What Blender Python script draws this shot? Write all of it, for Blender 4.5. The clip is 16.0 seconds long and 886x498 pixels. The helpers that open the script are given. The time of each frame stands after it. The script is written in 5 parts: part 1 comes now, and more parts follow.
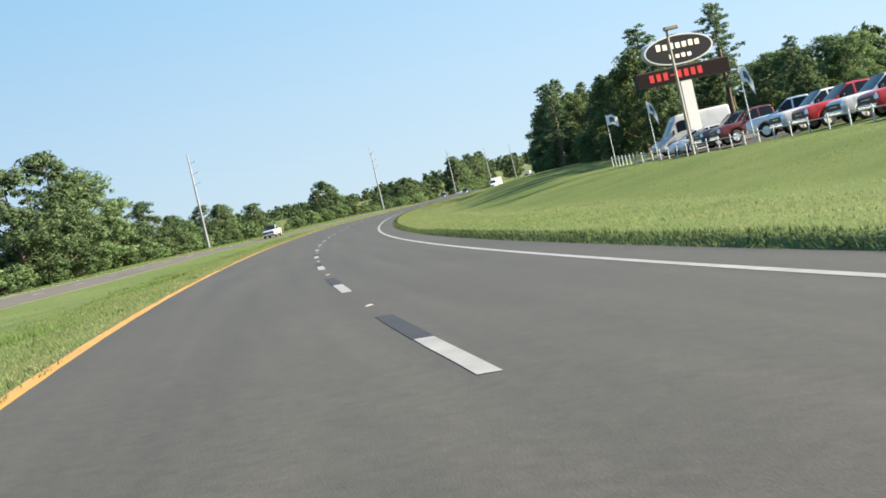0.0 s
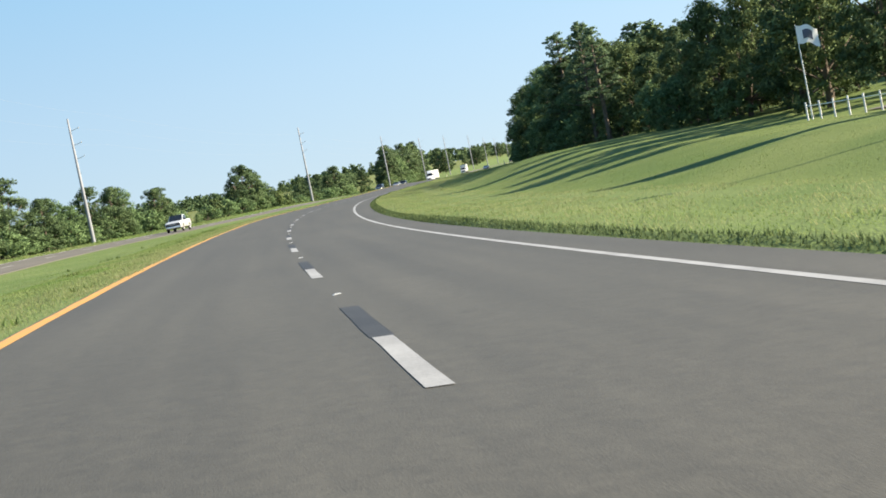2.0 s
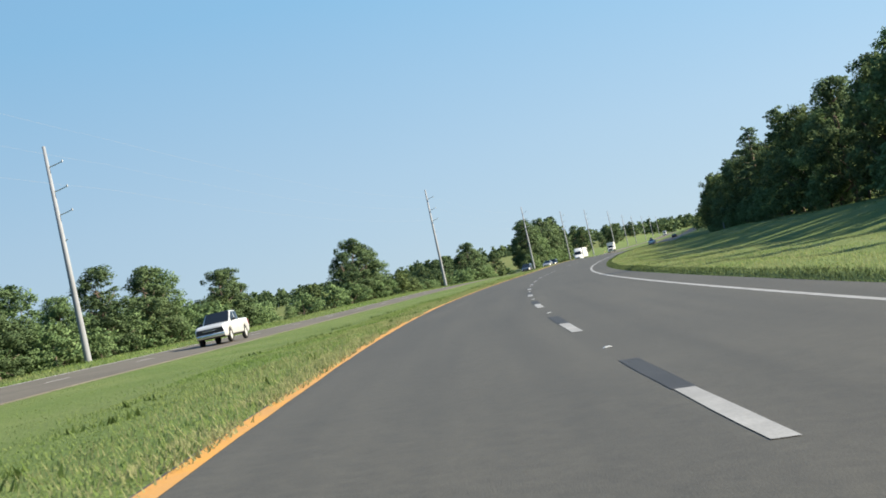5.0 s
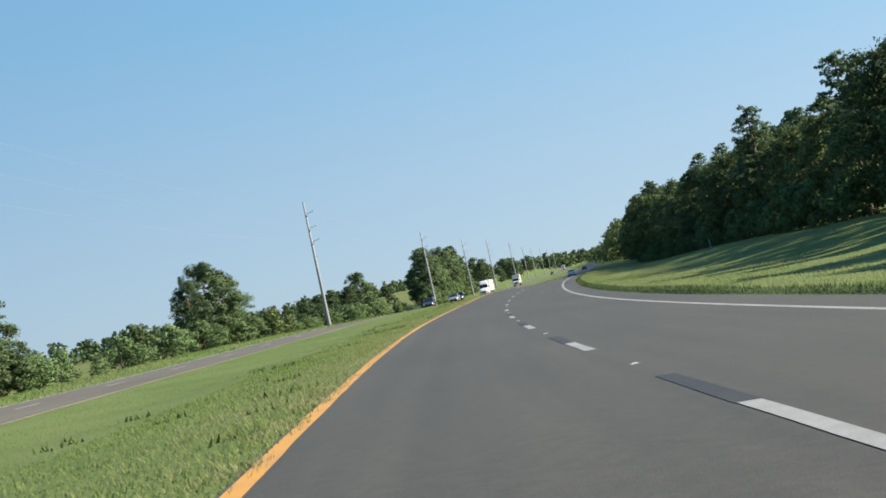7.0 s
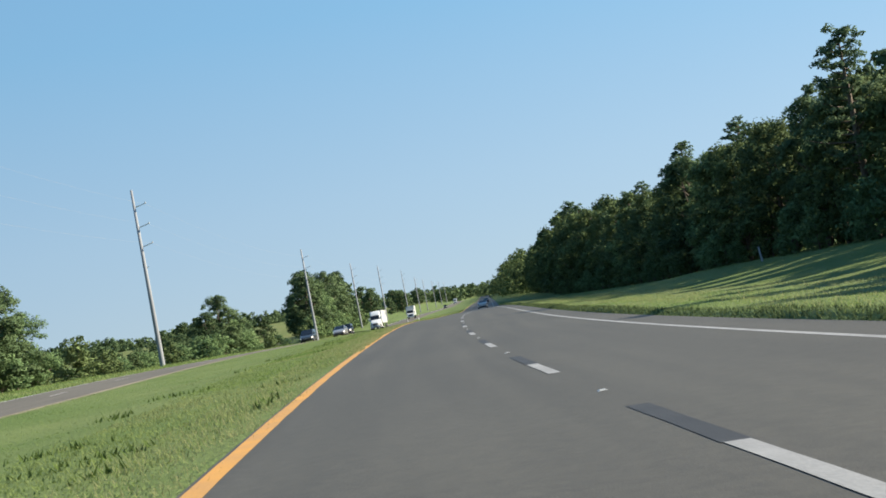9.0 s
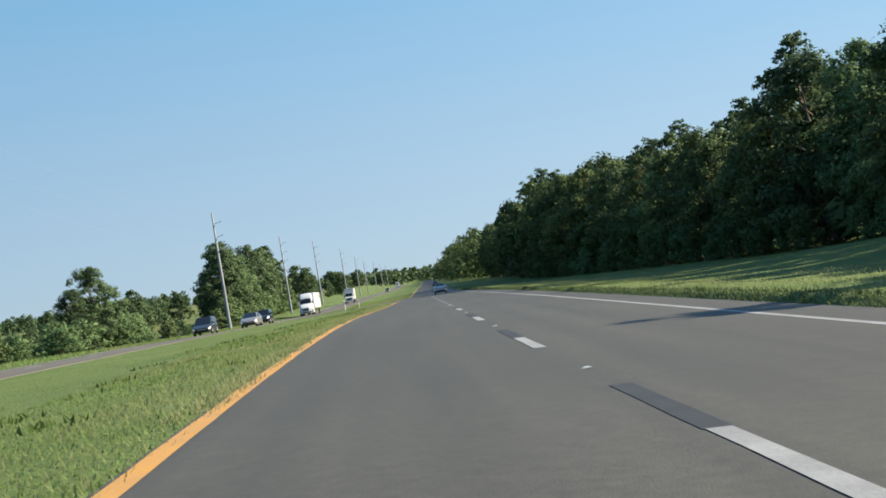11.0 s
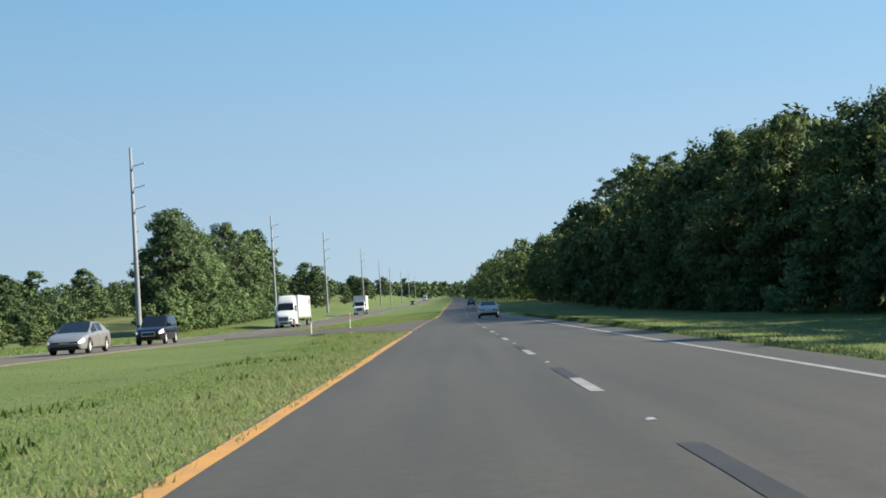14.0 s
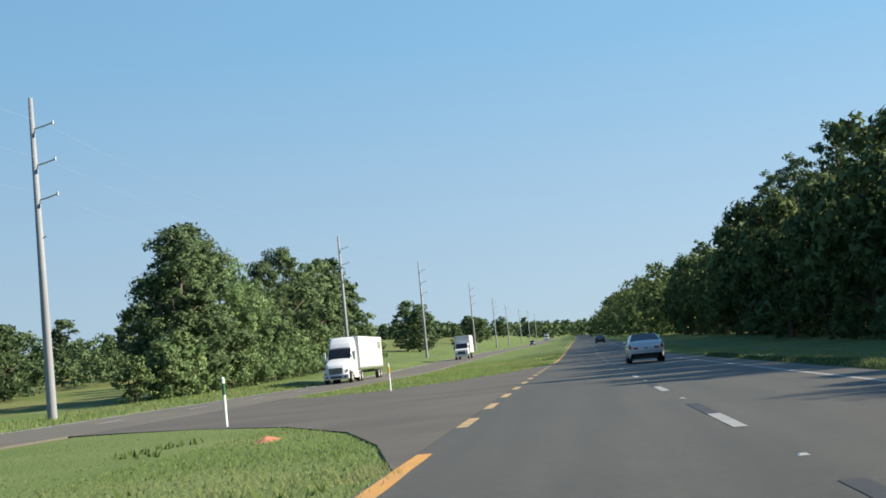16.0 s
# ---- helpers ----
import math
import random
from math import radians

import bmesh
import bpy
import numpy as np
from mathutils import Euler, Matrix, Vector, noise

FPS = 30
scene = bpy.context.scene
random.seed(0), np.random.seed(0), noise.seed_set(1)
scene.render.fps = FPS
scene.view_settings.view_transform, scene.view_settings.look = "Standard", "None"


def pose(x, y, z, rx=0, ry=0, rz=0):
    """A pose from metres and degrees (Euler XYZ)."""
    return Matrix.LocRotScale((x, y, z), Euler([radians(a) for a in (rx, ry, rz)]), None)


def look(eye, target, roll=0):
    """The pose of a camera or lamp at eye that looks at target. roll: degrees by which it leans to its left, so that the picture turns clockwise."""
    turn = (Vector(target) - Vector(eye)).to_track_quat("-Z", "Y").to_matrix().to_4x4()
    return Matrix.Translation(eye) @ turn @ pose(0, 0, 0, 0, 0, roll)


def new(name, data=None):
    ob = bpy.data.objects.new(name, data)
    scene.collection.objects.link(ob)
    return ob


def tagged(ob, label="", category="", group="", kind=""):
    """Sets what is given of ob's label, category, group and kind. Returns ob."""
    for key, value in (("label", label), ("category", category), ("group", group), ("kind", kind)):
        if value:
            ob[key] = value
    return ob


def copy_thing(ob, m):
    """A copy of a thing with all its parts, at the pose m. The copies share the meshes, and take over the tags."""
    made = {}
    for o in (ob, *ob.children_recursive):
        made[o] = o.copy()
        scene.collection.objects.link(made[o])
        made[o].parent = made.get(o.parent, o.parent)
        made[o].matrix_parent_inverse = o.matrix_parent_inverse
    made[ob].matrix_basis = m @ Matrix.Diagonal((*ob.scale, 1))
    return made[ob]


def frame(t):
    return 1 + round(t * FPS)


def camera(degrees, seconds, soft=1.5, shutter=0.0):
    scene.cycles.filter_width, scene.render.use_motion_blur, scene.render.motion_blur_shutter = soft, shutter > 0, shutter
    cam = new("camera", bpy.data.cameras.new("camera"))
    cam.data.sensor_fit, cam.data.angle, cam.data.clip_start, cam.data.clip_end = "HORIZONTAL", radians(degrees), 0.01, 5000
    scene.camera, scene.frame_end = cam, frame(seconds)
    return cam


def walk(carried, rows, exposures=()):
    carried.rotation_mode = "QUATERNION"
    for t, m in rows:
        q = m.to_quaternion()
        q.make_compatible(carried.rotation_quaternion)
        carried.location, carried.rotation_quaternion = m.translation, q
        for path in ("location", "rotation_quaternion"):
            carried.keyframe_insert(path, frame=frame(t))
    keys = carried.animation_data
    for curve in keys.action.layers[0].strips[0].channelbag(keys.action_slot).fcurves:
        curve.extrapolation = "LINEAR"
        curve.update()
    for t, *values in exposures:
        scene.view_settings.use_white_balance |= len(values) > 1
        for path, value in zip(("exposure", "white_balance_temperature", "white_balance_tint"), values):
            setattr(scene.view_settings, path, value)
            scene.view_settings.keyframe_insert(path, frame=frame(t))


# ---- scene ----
cam = camera(37.58, 16.0, soft=1.7, shutter=0.04)
PATH = [
    (0.0, pose(-1.512, -0.473, 1.110, 88.11, 13.05, -10.61)),
    (0.5, pose(-1.071, 12.145, 1.216, 87.88, 12.45, -11.80)),
    (1.0, pose(-0.293, 24.733, 1.334, 87.56, 11.94, -13.00)),
    (1.5, pose(0.653, 37.303, 1.421, 87.32, 11.66, -13.87)),
    (2.0, pose(1.704, 49.859, 1.533, 87.17, 11.47, -14.49)),
    (2.5, pose(2.850, 62.396, 1.633, 87.52, 11.28, -14.38)),
    (3.0, pose(4.117, 74.917, 1.755, 88.41, 11.23, -13.13)),
    (3.5, pose(5.504, 87.424, 1.863, 89.92, 11.48, -10.46)),
    (4.0, pose(6.943, 99.603, 1.987, 90.88, 11.64, -9.16)),
    (4.5, pose(8.471, 111.680, 2.127, 91.58, 11.99, -8.84)),
    (5.0, pose(10.148, 123.712, 2.280, 92.04, 12.39, -9.26)),
    (5.5, pose(12.039, 135.750, 2.443, 92.31, 12.71, -10.12)),
    (6.0, pose(14.183, 147.834, 2.600, 92.42, 12.82, -11.19)),
    (6.5, pose(16.631, 160.357, 2.764, 92.49, 12.70, -12.68)),
    (7.0, pose(19.276, 172.834, 2.855, 92.56, 12.43, -14.21)),
    (7.5, pose(22.146, 185.250, 2.971, 92.68, 12.12, -15.69)),
    (8.0, pose(25.258, 197.590, 3.037, 92.76, 11.67, -17.06)),
    (8.5, pose(28.566, 209.780, 3.163, 93.02, 11.21, -18.26)),
    (9.0, pose(32.024, 221.741, 3.257, 92.98, 10.94, -19.37)),
    (9.5, pose(35.704, 233.548, 3.370, 92.33, 10.59, -20.21)),
    (10.0, pose(39.498, 245.402, 3.486, 91.99, 10.33, -20.82)),
    (10.5, pose(43.473, 257.244, 3.622, 91.84, 10.00, -21.45)),
    (11.0, pose(47.598, 269.075, 3.776, 91.81, 9.54, -22.07)),
    (11.5, pose(51.843, 280.889, 3.947, 91.82, 8.89, -22.62)),
    (12.0, pose(56.172, 292.685, 4.106, 91.80, 7.99, -23.09)),
    (12.5, pose(60.589, 304.378, 4.242, 91.79, 6.49, -23.67)),
    (13.0, pose(65.060, 316.039, 4.263, 91.80, 5.16, -23.44)),
    (13.5, pose(69.561, 327.693, 4.285, 91.89, 4.12, -22.90)),
    (14.0, pose(74.027, 339.370, 4.266, 92.70, 3.53, -20.84)),
    (14.5, pose(78.469, 351.038, 4.296, 93.93, 3.51, -18.19)),
    (15.0, pose(82.934, 362.645, 4.300, 94.64, 4.18, -16.16)),
    (15.5, pose(87.377, 374.210, 4.342, 94.80, 4.99, -15.54)),
    (16.0, pose(91.830, 385.805, 4.362, 94.94, 5.49, -15.41)),
]
walk(cam, PATH, [(0, 1.83, 6800, 10), (3.5, 1.75, 6770, 10), (6, 1.45, 6520, 9), (16, 1.41, 6500, 9)])

# ---- light ----
world = bpy.data.worlds.new("world")
scene.world = world
world.use_nodes = True
wn = world.node_tree.nodes
sky = wn.new("ShaderNodeTexSky")
sky.sky_type, sky.sun_disc = "NISHITA", False
SUN_ELEV, SUN_AZ = 30.0, 106.0        # degrees; azimuth clockwise from +y
sky.sun_elevation, sky.sun_rotation = radians(SUN_ELEV), radians(SUN_AZ)
sky.air_density, sky.dust_density, sky.ozone_density = 0.8, 0.2, 2.5
# the morning's haze in front of the clear sky: pale at the horizon, deeper blue higher up, brighter on the sun's side
_a, _e = radians(SUN_AZ), radians(SUN_ELEV)
to_sun = (math.sin(_a) * math.cos(_e), math.cos(_a) * math.cos(_e), math.sin(_e))
wl = world.node_tree.links
way, xyz, veil = wn.new("ShaderNodeTexCoord"), wn.new("ShaderNodeSeparateXYZ"), wn.new("ShaderNodeValToRGB")
wl.new(way.outputs["Generated"], xyz.inputs[0])
wl.new(xyz.outputs[2], veil.inputs[0])
for n, (at, col) in enumerate(((0.0, (0.56, 0.735, 0.885)), (0.10, (0.475, 0.70, 0.915)), (0.24, (0.305, 0.615, 0.925)), (0.6, (0.16, 0.40, 0.80)))):
    e = veil.color_ramp.elements[n] if n < 2 else veil.color_ramp.elements.new(at)
    e.position, e.color = at, (*col, 1)
side, glow = wn.new("ShaderNodeVectorMath"), wn.new("ShaderNodeMapRange")
side.operation, side.inputs[1].default_value = "DOT_PRODUCT", to_sun
wl.new(way.outputs["Generated"], side.inputs[0])
wl.new(side.outputs["Value"], glow.inputs[0])
glow.inputs[1].default_value, glow.inputs[2].default_value, glow.inputs[3].default_value, glow.inputs[4].default_value = -1, 1, 6.8, 13.2
lit = wn.new("ShaderNodeVectorMath")
lit.operation = "SCALE"
wl.new(veil.outputs[0], lit.inputs[0])
wl.new(glow.outputs[0], lit.inputs["Scale"])
haze = wn.new("ShaderNodeMix")
haze.data_type, haze.blend_type = "RGBA", "MIX"
haze.inputs[0].default_value = 0.85
wl.new(sky.outputs[0], haze.inputs[6])
wl.new(lit.outputs[0], haze.inputs[7])
wn["Background"].inputs["Strength"].default_value = 0.033
wl.new(haze.outputs[2], wn["Background"].inputs[0])
sun = new("sun", bpy.data.lights.new("sun", "SUN"))
sun.data.energy, sun.data.angle, sun.data.color = 5.0, radians(0.55), (1.0, 0.885, 0.71)
sun.matrix_world = look((0, 0, 50), Vector((0, 0, 50)) - Vector(to_sun))


# ---- materials ----
def material(name, base, rough=0.8, metal=0.0, var=0.25, scale=3.0, fine=40.0, bump=0.2, second=None, spec=0.5, dist=0.02, coat=0.0):
    """A surface whose colour wanders between base and second at two scales, with fine relief."""
    m = bpy.data.materials.new(name)
    m.use_nodes = True
    n, l = m.node_tree.nodes, m.node_tree.links
    b = n["Principled BSDF"]
    b.inputs["Roughness"].default_value, b.inputs["Metallic"].default_value = rough, metal
    b.inputs["Specular IOR Level"].default_value = spec
    b.inputs["Coat Weight"].default_value = coat
    geo = n.new("ShaderNodeTexCoord")
    big, small = n.new("ShaderNodeTexNoise"), n.new("ShaderNodeTexNoise")
    big.inputs["Scale"].default_value, small.inputs["Scale"].default_value = scale, fine
    big.inputs["Detail"].default_value, small.inputs["Detail"].default_value = 6, 3
    for t in (big, small):
        l.new(geo.outputs["Object"], t.inputs["Vector"])
    mix = n.new("ShaderNodeMix")
    mix.data_type, mix.blend_type = "RGBA", "MIX"
    c2 = second or tuple(v * (1 - var) for v in base)
    mix.inputs[6].default_value, mix.inputs[7].default_value = (*base, 1), (*c2, 1)
    ramp = n.new("ShaderNodeValToRGB")
    ramp.color_ramp.elements[0].position, ramp.color_ramp.elements[1].position = 0.35, 0.65
    l.new(big.outputs[0], ramp.inputs[0])
    l.new(ramp.outputs[0], mix.inputs[0])
    mul = n.new("ShaderNodeMix")
    mul.data_type, mul.blend_type = "RGBA", "MULTIPLY"
    mul.inputs[0].default_value = 1.0
    r2 = n.new("ShaderNodeMapRange")
    r2.inputs[3].default_value, r2.inputs[4].default_value = 1 - var, 1 + var
    r2.clamp = False
    l.new(small.outputs[0], r2.inputs[0])
    l.new(mix.outputs[2], mul.inputs[6])
    l.new(r2.outputs[0], mul.inputs[7])
    l.new(mul.outputs[2], b.inputs["Base Color"])
    if bump:
        bp = n.new("ShaderNodeBump")
        bp.inputs["Strength"].default_value, bp.inputs["Distance"].default_value = bump, dist
        l.new(small.outputs[0], bp.inputs["Height"])
        l.new(bp.outputs[0], b.inputs["Normal"])
    return m


def leaf_material(name, dark, light, trans=0.25, dry=None):
    """Leaves that differ clump by clump and let some light through; dry: the tone of wide faded patches."""
    m = bpy.data.materials.new(name)
    m.use_nodes = True
    n, l = m.node_tree.nodes, m.node_tree.links
    b = n["Principled BSDF"]
    b.inputs["Roughness"].default_value = 0.75
    b.inputs["Specular IOR Level"].default_value = 0.06
    geo, obj = n.new("ShaderNodeNewGeometry"), n.new("ShaderNodeObjectInfo")
    co = n.new("ShaderNodeTexCoord")
    noi = n.new("ShaderNodeTexNoise")
    noi.inputs["Scale"].default_value = 0.55
    l.new(co.outputs["Object"], noi.inputs["Vector"])
    add = n.new("ShaderNodeMath")
    add.operation = "ADD"
    l.new(geo.outputs["Random Per Island"], add.inputs[0])
    l.new(noi.outputs[0], add.inputs[1])
    add2 = n.new("ShaderNodeMath")
    add2.operation = "MULTIPLY_ADD"
    add2.inputs[1].default_value = 0.5
    l.new(obj.outputs["Random"], add2.inputs[0])
    l.new(add.outputs[0], add2.inputs[2])
    ramp = n.new("ShaderNodeMapRange")
    ramp.inputs[1].default_value, ramp.inputs[2].default_value = 0.5, 2.0
    l.new(add2.outputs[0], ramp.inputs[0])
    mix = n.new("ShaderNodeMix")
    mix.data_type = "RGBA"
    mix.inputs[6].default_value, mix.inputs[7].default_value = (*dark, 1), (*light, 1)
    l.new(ramp.outputs[0], mix.inputs[0])
    tone = mix.outputs[2]
    if dry:
        wide, fade, pale = n.new("ShaderNodeTexNoise"), n.new("ShaderNodeMapRange"), n.new("ShaderNodeMix")
        wide.inputs["Scale"].default_value, wide.inputs["Detail"].default_value = 0.16, 5
        l.new(co.outputs["Object"], wide.inputs["Vector"])
        fade.inputs[1].default_value, fade.inputs[2].default_value, fade.inputs[3].default_value, fade.inputs[4].default_value = 0.38, 0.66, 0.0, 0.8
        l.new(wide.outputs[0], fade.inputs[0])
        pale.data_type = "RGBA"
        pale.inputs[7].default_value = (*dry, 1)
        l.new(fade.outputs[0], pale.inputs[0])
        l.new(tone, pale.inputs[6])
        tone = pale.outputs[2]
    l.new(tone, b.inputs["Base Color"])
    tr = n.new("ShaderNodeBsdfTranslucent")
    l.new(tone, tr.inputs[0])
    ms = n.new("ShaderNodeMixShader")
    ms.inputs[0].default_value = trans
    l.new(b.outputs[0], ms.inputs[1])
    l.new(tr.outputs[0], ms.inputs[2])
    l.new(ms.outputs[0], n["Material Output"].inputs[0])
    return m


def simple(name, base, rough=0.5, metal=0.0, spec=0.5, coat=0.0, emit=0.0):
    m = bpy.data.materials.new(name)
    m.use_nodes = True
    b = m.node_tree.nodes["Principled BSDF"]
    b.inputs["Base Color"].default_value = (*base, 1)
    b.inputs["Roughness"].default_value, b.inputs["Metallic"].default_value = rough, metal
    b.inputs["Specular IOR Level"].default_value, b.inputs["Coat Weight"].default_value = spec, coat
    if emit:
        b.inputs["Emission Color"].default_value, b.inputs["Emission Strength"].default_value = (*base, 1), emit
    return m


ASPHALT = material("asphalt", (0.0351, 0.03284, 0.02565), 0.72, var=0.75, scale=0.12, fine=85.0, bump=0.5, second=(0.04154, 0.03878, 0.03013), dist=0.006)
ASPHALT_OLD = material("old_asphalt", (0.06589, 0.05895, 0.0468), 0.9, var=0.3, scale=0.2, fine=20.0, bump=0.5, second=(0.08237, 0.07429, 0.05943), dist=0.012)


def tracked(m):
    """Long streaks and wheel tracks along the lanes, from the road's own across and along measures."""
    n, l = m.node_tree.nodes, m.node_tree.links
    b = n["Principled BSDF"]
    src = b.inputs["Base Color"].links[0].from_socket
    ac, al, cb = n.new("ShaderNodeAttribute"), n.new("ShaderNodeAttribute"), n.new("ShaderNodeCombineXYZ")
    ac.attribute_name, al.attribute_name = "across", "along"
    sc = n.new("ShaderNodeMath")
    sc.operation = "MULTIPLY"
    sc.inputs[1].default_value = 0.03
    l.new(al.outputs["Fac"], sc.inputs[0])
    l.new(ac.outputs["Fac"], cb.inputs[0])
    l.new(sc.outputs[0], cb.inputs[1])
    no = n.new("ShaderNodeTexNoise")
    no.inputs["Scale"].default_value, no.inputs["Detail"].default_value = 1.6, 5
    l.new(cb.outputs[0], no.inputs["Vector"])
    mr = n.new("ShaderNodeMapRange")
    mr.inputs[1].default_value, mr.inputs[2].default_value = 0.3, 0.7
    mr.inputs[3].default_value, mr.inputs[4].default_value = 0.82, 1.16
    l.new(no.outputs[0], mr.inputs[0])
    mx = n.new("ShaderNodeMix")
    mx.data_type, mx.blend_type = "RGBA", "MULTIPLY"
    mx.inputs[0].default_value = 1.0
    l.new(src, mx.inputs[6])
    l.new(mr.outputs[0], mx.inputs[7])
    l.new(mx.outputs[2], b.inputs["Base Color"])


def mottled(m, at=6.0, low=0.72, high=1.3):
    """Blotches of coarse stone and worn binder, a hand's breadth to half a metre across."""
    n, l = m.node_tree.nodes, m.node_tree.links
    b = n["Principled BSDF"]
    src = b.inputs["Base Color"].links[0].from_socket
    co, no, mr, mx = n.new("ShaderNodeTexCoord"), n.new("ShaderNodeTexNoise"), n.new("ShaderNodeMapRange"), n.new("ShaderNodeMix")
    no.inputs["Scale"].default_value, no.inputs["Detail"].default_value, no.inputs["Roughness"].default_value = at, 8, 0.78
    l.new(co.outputs["Object"], no.inputs["Vector"])
    mr.inputs[1].default_value, mr.inputs[2].default_value, mr.inputs[3].default_value, mr.inputs[4].default_value = 0.3, 0.7, low, high
    l.new(no.outputs[0], mr.inputs[0])
    mx.data_type, mx.blend_type = "RGBA", "MULTIPLY"
    mx.inputs[0].default_value = 1.0
    l.new(src, mx.inputs[6])
    l.new(mr.outputs[0], mx.inputs[7])
    l.new(mx.outputs[2], b.inputs["Base Color"])


tracked(ASPHALT)
tracked(ASPHALT_OLD)
mottled(ASPHALT)
mottled(ASPHALT_OLD, 4.0)
WHITE_PAINT = material("white_road_paint", (0.221, 0.2253, 0.2253), 0.7, var=0.25, scale=1.5, fine=30.0, bump=0.2, second=(0.17, 0.1726, 0.1726))
BLACK_PAINT = material("black_road_paint", (0.011, 0.0115, 0.0125), 0.7, var=0.3, scale=1.5, fine=30.0, bump=0.2, second=(0.018, 0.0185, 0.0195))
FRESH_PAINT = material("fresh_road_paint", (0.442, 0.442, 0.4335), 0.7, var=0.15, scale=1.5, fine=30.0, bump=0.2, second=(0.374, 0.374, 0.3655))
YELLOW_PAINT = material("yellow_road_paint", (0.3995, 0.1997, 0.0323), 0.7, var=0.2, scale=1.2, fine=30.0, bump=0.2, second=(0.3145, 0.17, 0.0493))
WORN_YELLOW = material("worn_yellow_paint", (0.33, 0.225, 0.095), 0.75, var=0.35, scale=2.5, fine=30.0, bump=0.2, second=(0.20, 0.155, 0.09))
OPENING = material("patched_asphalt", (0.040, 0.036, 0.030), 0.88, var=0.35, scale=0.35, fine=24.0, bump=0.5, second=(0.062, 0.055, 0.044), dist=0.012)
BANK_TURF = material("bank_turf", (0.06336, 0.09979, 0.01973), 0.9, var=0.6, scale=0.15, fine=14.0, bump=0.8, second=(0.09895, 0.1285, 0.03384), spec=0.2, dist=0.07)
FIELD = material("rough_pasture", (0.078, 0.108, 0.034), 0.95, var=0.5, scale=0.06, fine=2.2, bump=0.6, second=(0.125, 0.130, 0.050), spec=0.1, dist=0.15)
GRASS = material("grass_ground", (0.07099, 0.1093, 0.02612), 0.9, var=0.6, scale=0.18, fine=14.0, bump=0.8, second=(0.1018, 0.134, 0.0423), spec=0.2, dist=0.07)
BLADE = leaf_material("grass_blade", (0.09864, 0.1675, 0.04032), (0.202, 0.2792, 0.08961), 0.5, dry=(0.2266, 0.2438, 0.1128))
BLADE_SEED = leaf_material("seeding_grass", (0.1922, 0.2182, 0.09752), (0.3123, 0.3104, 0.1608), 0.5)
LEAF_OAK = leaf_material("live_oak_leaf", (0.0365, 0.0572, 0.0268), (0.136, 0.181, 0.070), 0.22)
LEAF_MID = leaf_material("oak_leaf", (0.03144, 0.05697, 0.02756), (0.1179, 0.1662, 0.07809), 0.25)
LEAF_LIGHT = leaf_material("light_leaf", (0.05157, 0.09476, 0.04105), (0.1736, 0.2479, 0.1095), 0.3)
LEAF_PINE = leaf_material("pine_needles", (0.04867, 0.08464, 0.04525), (0.1411, 0.201, 0.1068), 0.3)
BARK = material("bark", (0.12, 0.095, 0.07), 0.95, var=0.4, scale=2.0, fine=14.0, bump=0.8, dist=0.05)
CONCRETE_POLE = material("pole_concrete", (0.20, 0.215, 0.235), 0.75, var=0.12, scale=0.8, fine=16.0, bump=0.15)
STEEL = material("galvanised_steel", (0.45, 0.46, 0.47), 0.45, metal=0.8, var=0.15, scale=3.0, fine=20.0, bump=0.05)

# ---- the line of the road: s metres along, u metres to the right of the lane line ----
CURVE_AT = [-20 + 30 * k for k in range(23)]
CURVE = [3.837, 2.431, 0.996, 0.916, 0.877, 1.486, 1.259, 0.927, 1.418, 1.028, 0.794, 0.471, -0.032, 0.034, -0.022, 0.107, 0.123, 0.071, 0.010, -0.028, -0.034, -0.022, -0.002]
LEVEL_AT = [-40 + 50 * k for k in range(16)]
LEVEL = [-0.641, 0.045, 0.454, 0.878, 1.559, 1.923, 2.396, 3.071, 3.147, 3.273, 3.348, 3.431, 3.445, 3.436, 3.443, 3.501]
BANK = [0.0976, 0.0727, 0.0793, 0.0905, 0.0578, 0.0464, 0.0456, 0.0693, 0.0187, 0.0117, 0.0057, 0.0043, 0.0028, 0.0018, 0.0012, 0.0010]
STEP = np.arange(-160, 3401, 1.0)
_k = np.interp(STEP, [-160] + CURVE_AT + [720, 1600, 1750, 3400], [0.8] + CURVE + [0, 0, 0.9, 0.3]) * 1e-3
_th = np.concatenate([[0], np.cumsum((_k[1:] + _k[:-1]) / 2)])
_th -= _th[160]
_m = (_th[1:] + _th[:-1]) / 2
ROAD_X = np.concatenate([[0], np.cumsum(np.sin(_m))])
ROAD_Y = np.concatenate([[0], np.cumsum(np.cos(_m))])
ROAD_X, ROAD_Y = ROAD_X - ROAD_X[160], ROAD_Y - ROAD_Y[160]


def eased(v):
    return np.convolve(np.pad(v, 20, mode="reflect", reflect_type="odd"), np.ones(41) / 41, "valid")


FAR_AT, FAR_UP = [520, 645, 750, 935, 1050, 1200, 1450, 3400], [0, 1.6, 2.6, 4.2, 5.8, 8.4, 11.5, 22.0]
ROAD_Z = eased(np.interp(STEP, LEVEL_AT, LEVEL) + np.interp(STEP, FAR_AT, FAR_UP))
ROAD_B = eased(np.interp(STEP, LEVEL_AT, BANK))
MEAN = float(np.interp(250, STEP, _th))


def profile(s, xs, ys):
    return np.interp(s, xs, ys)


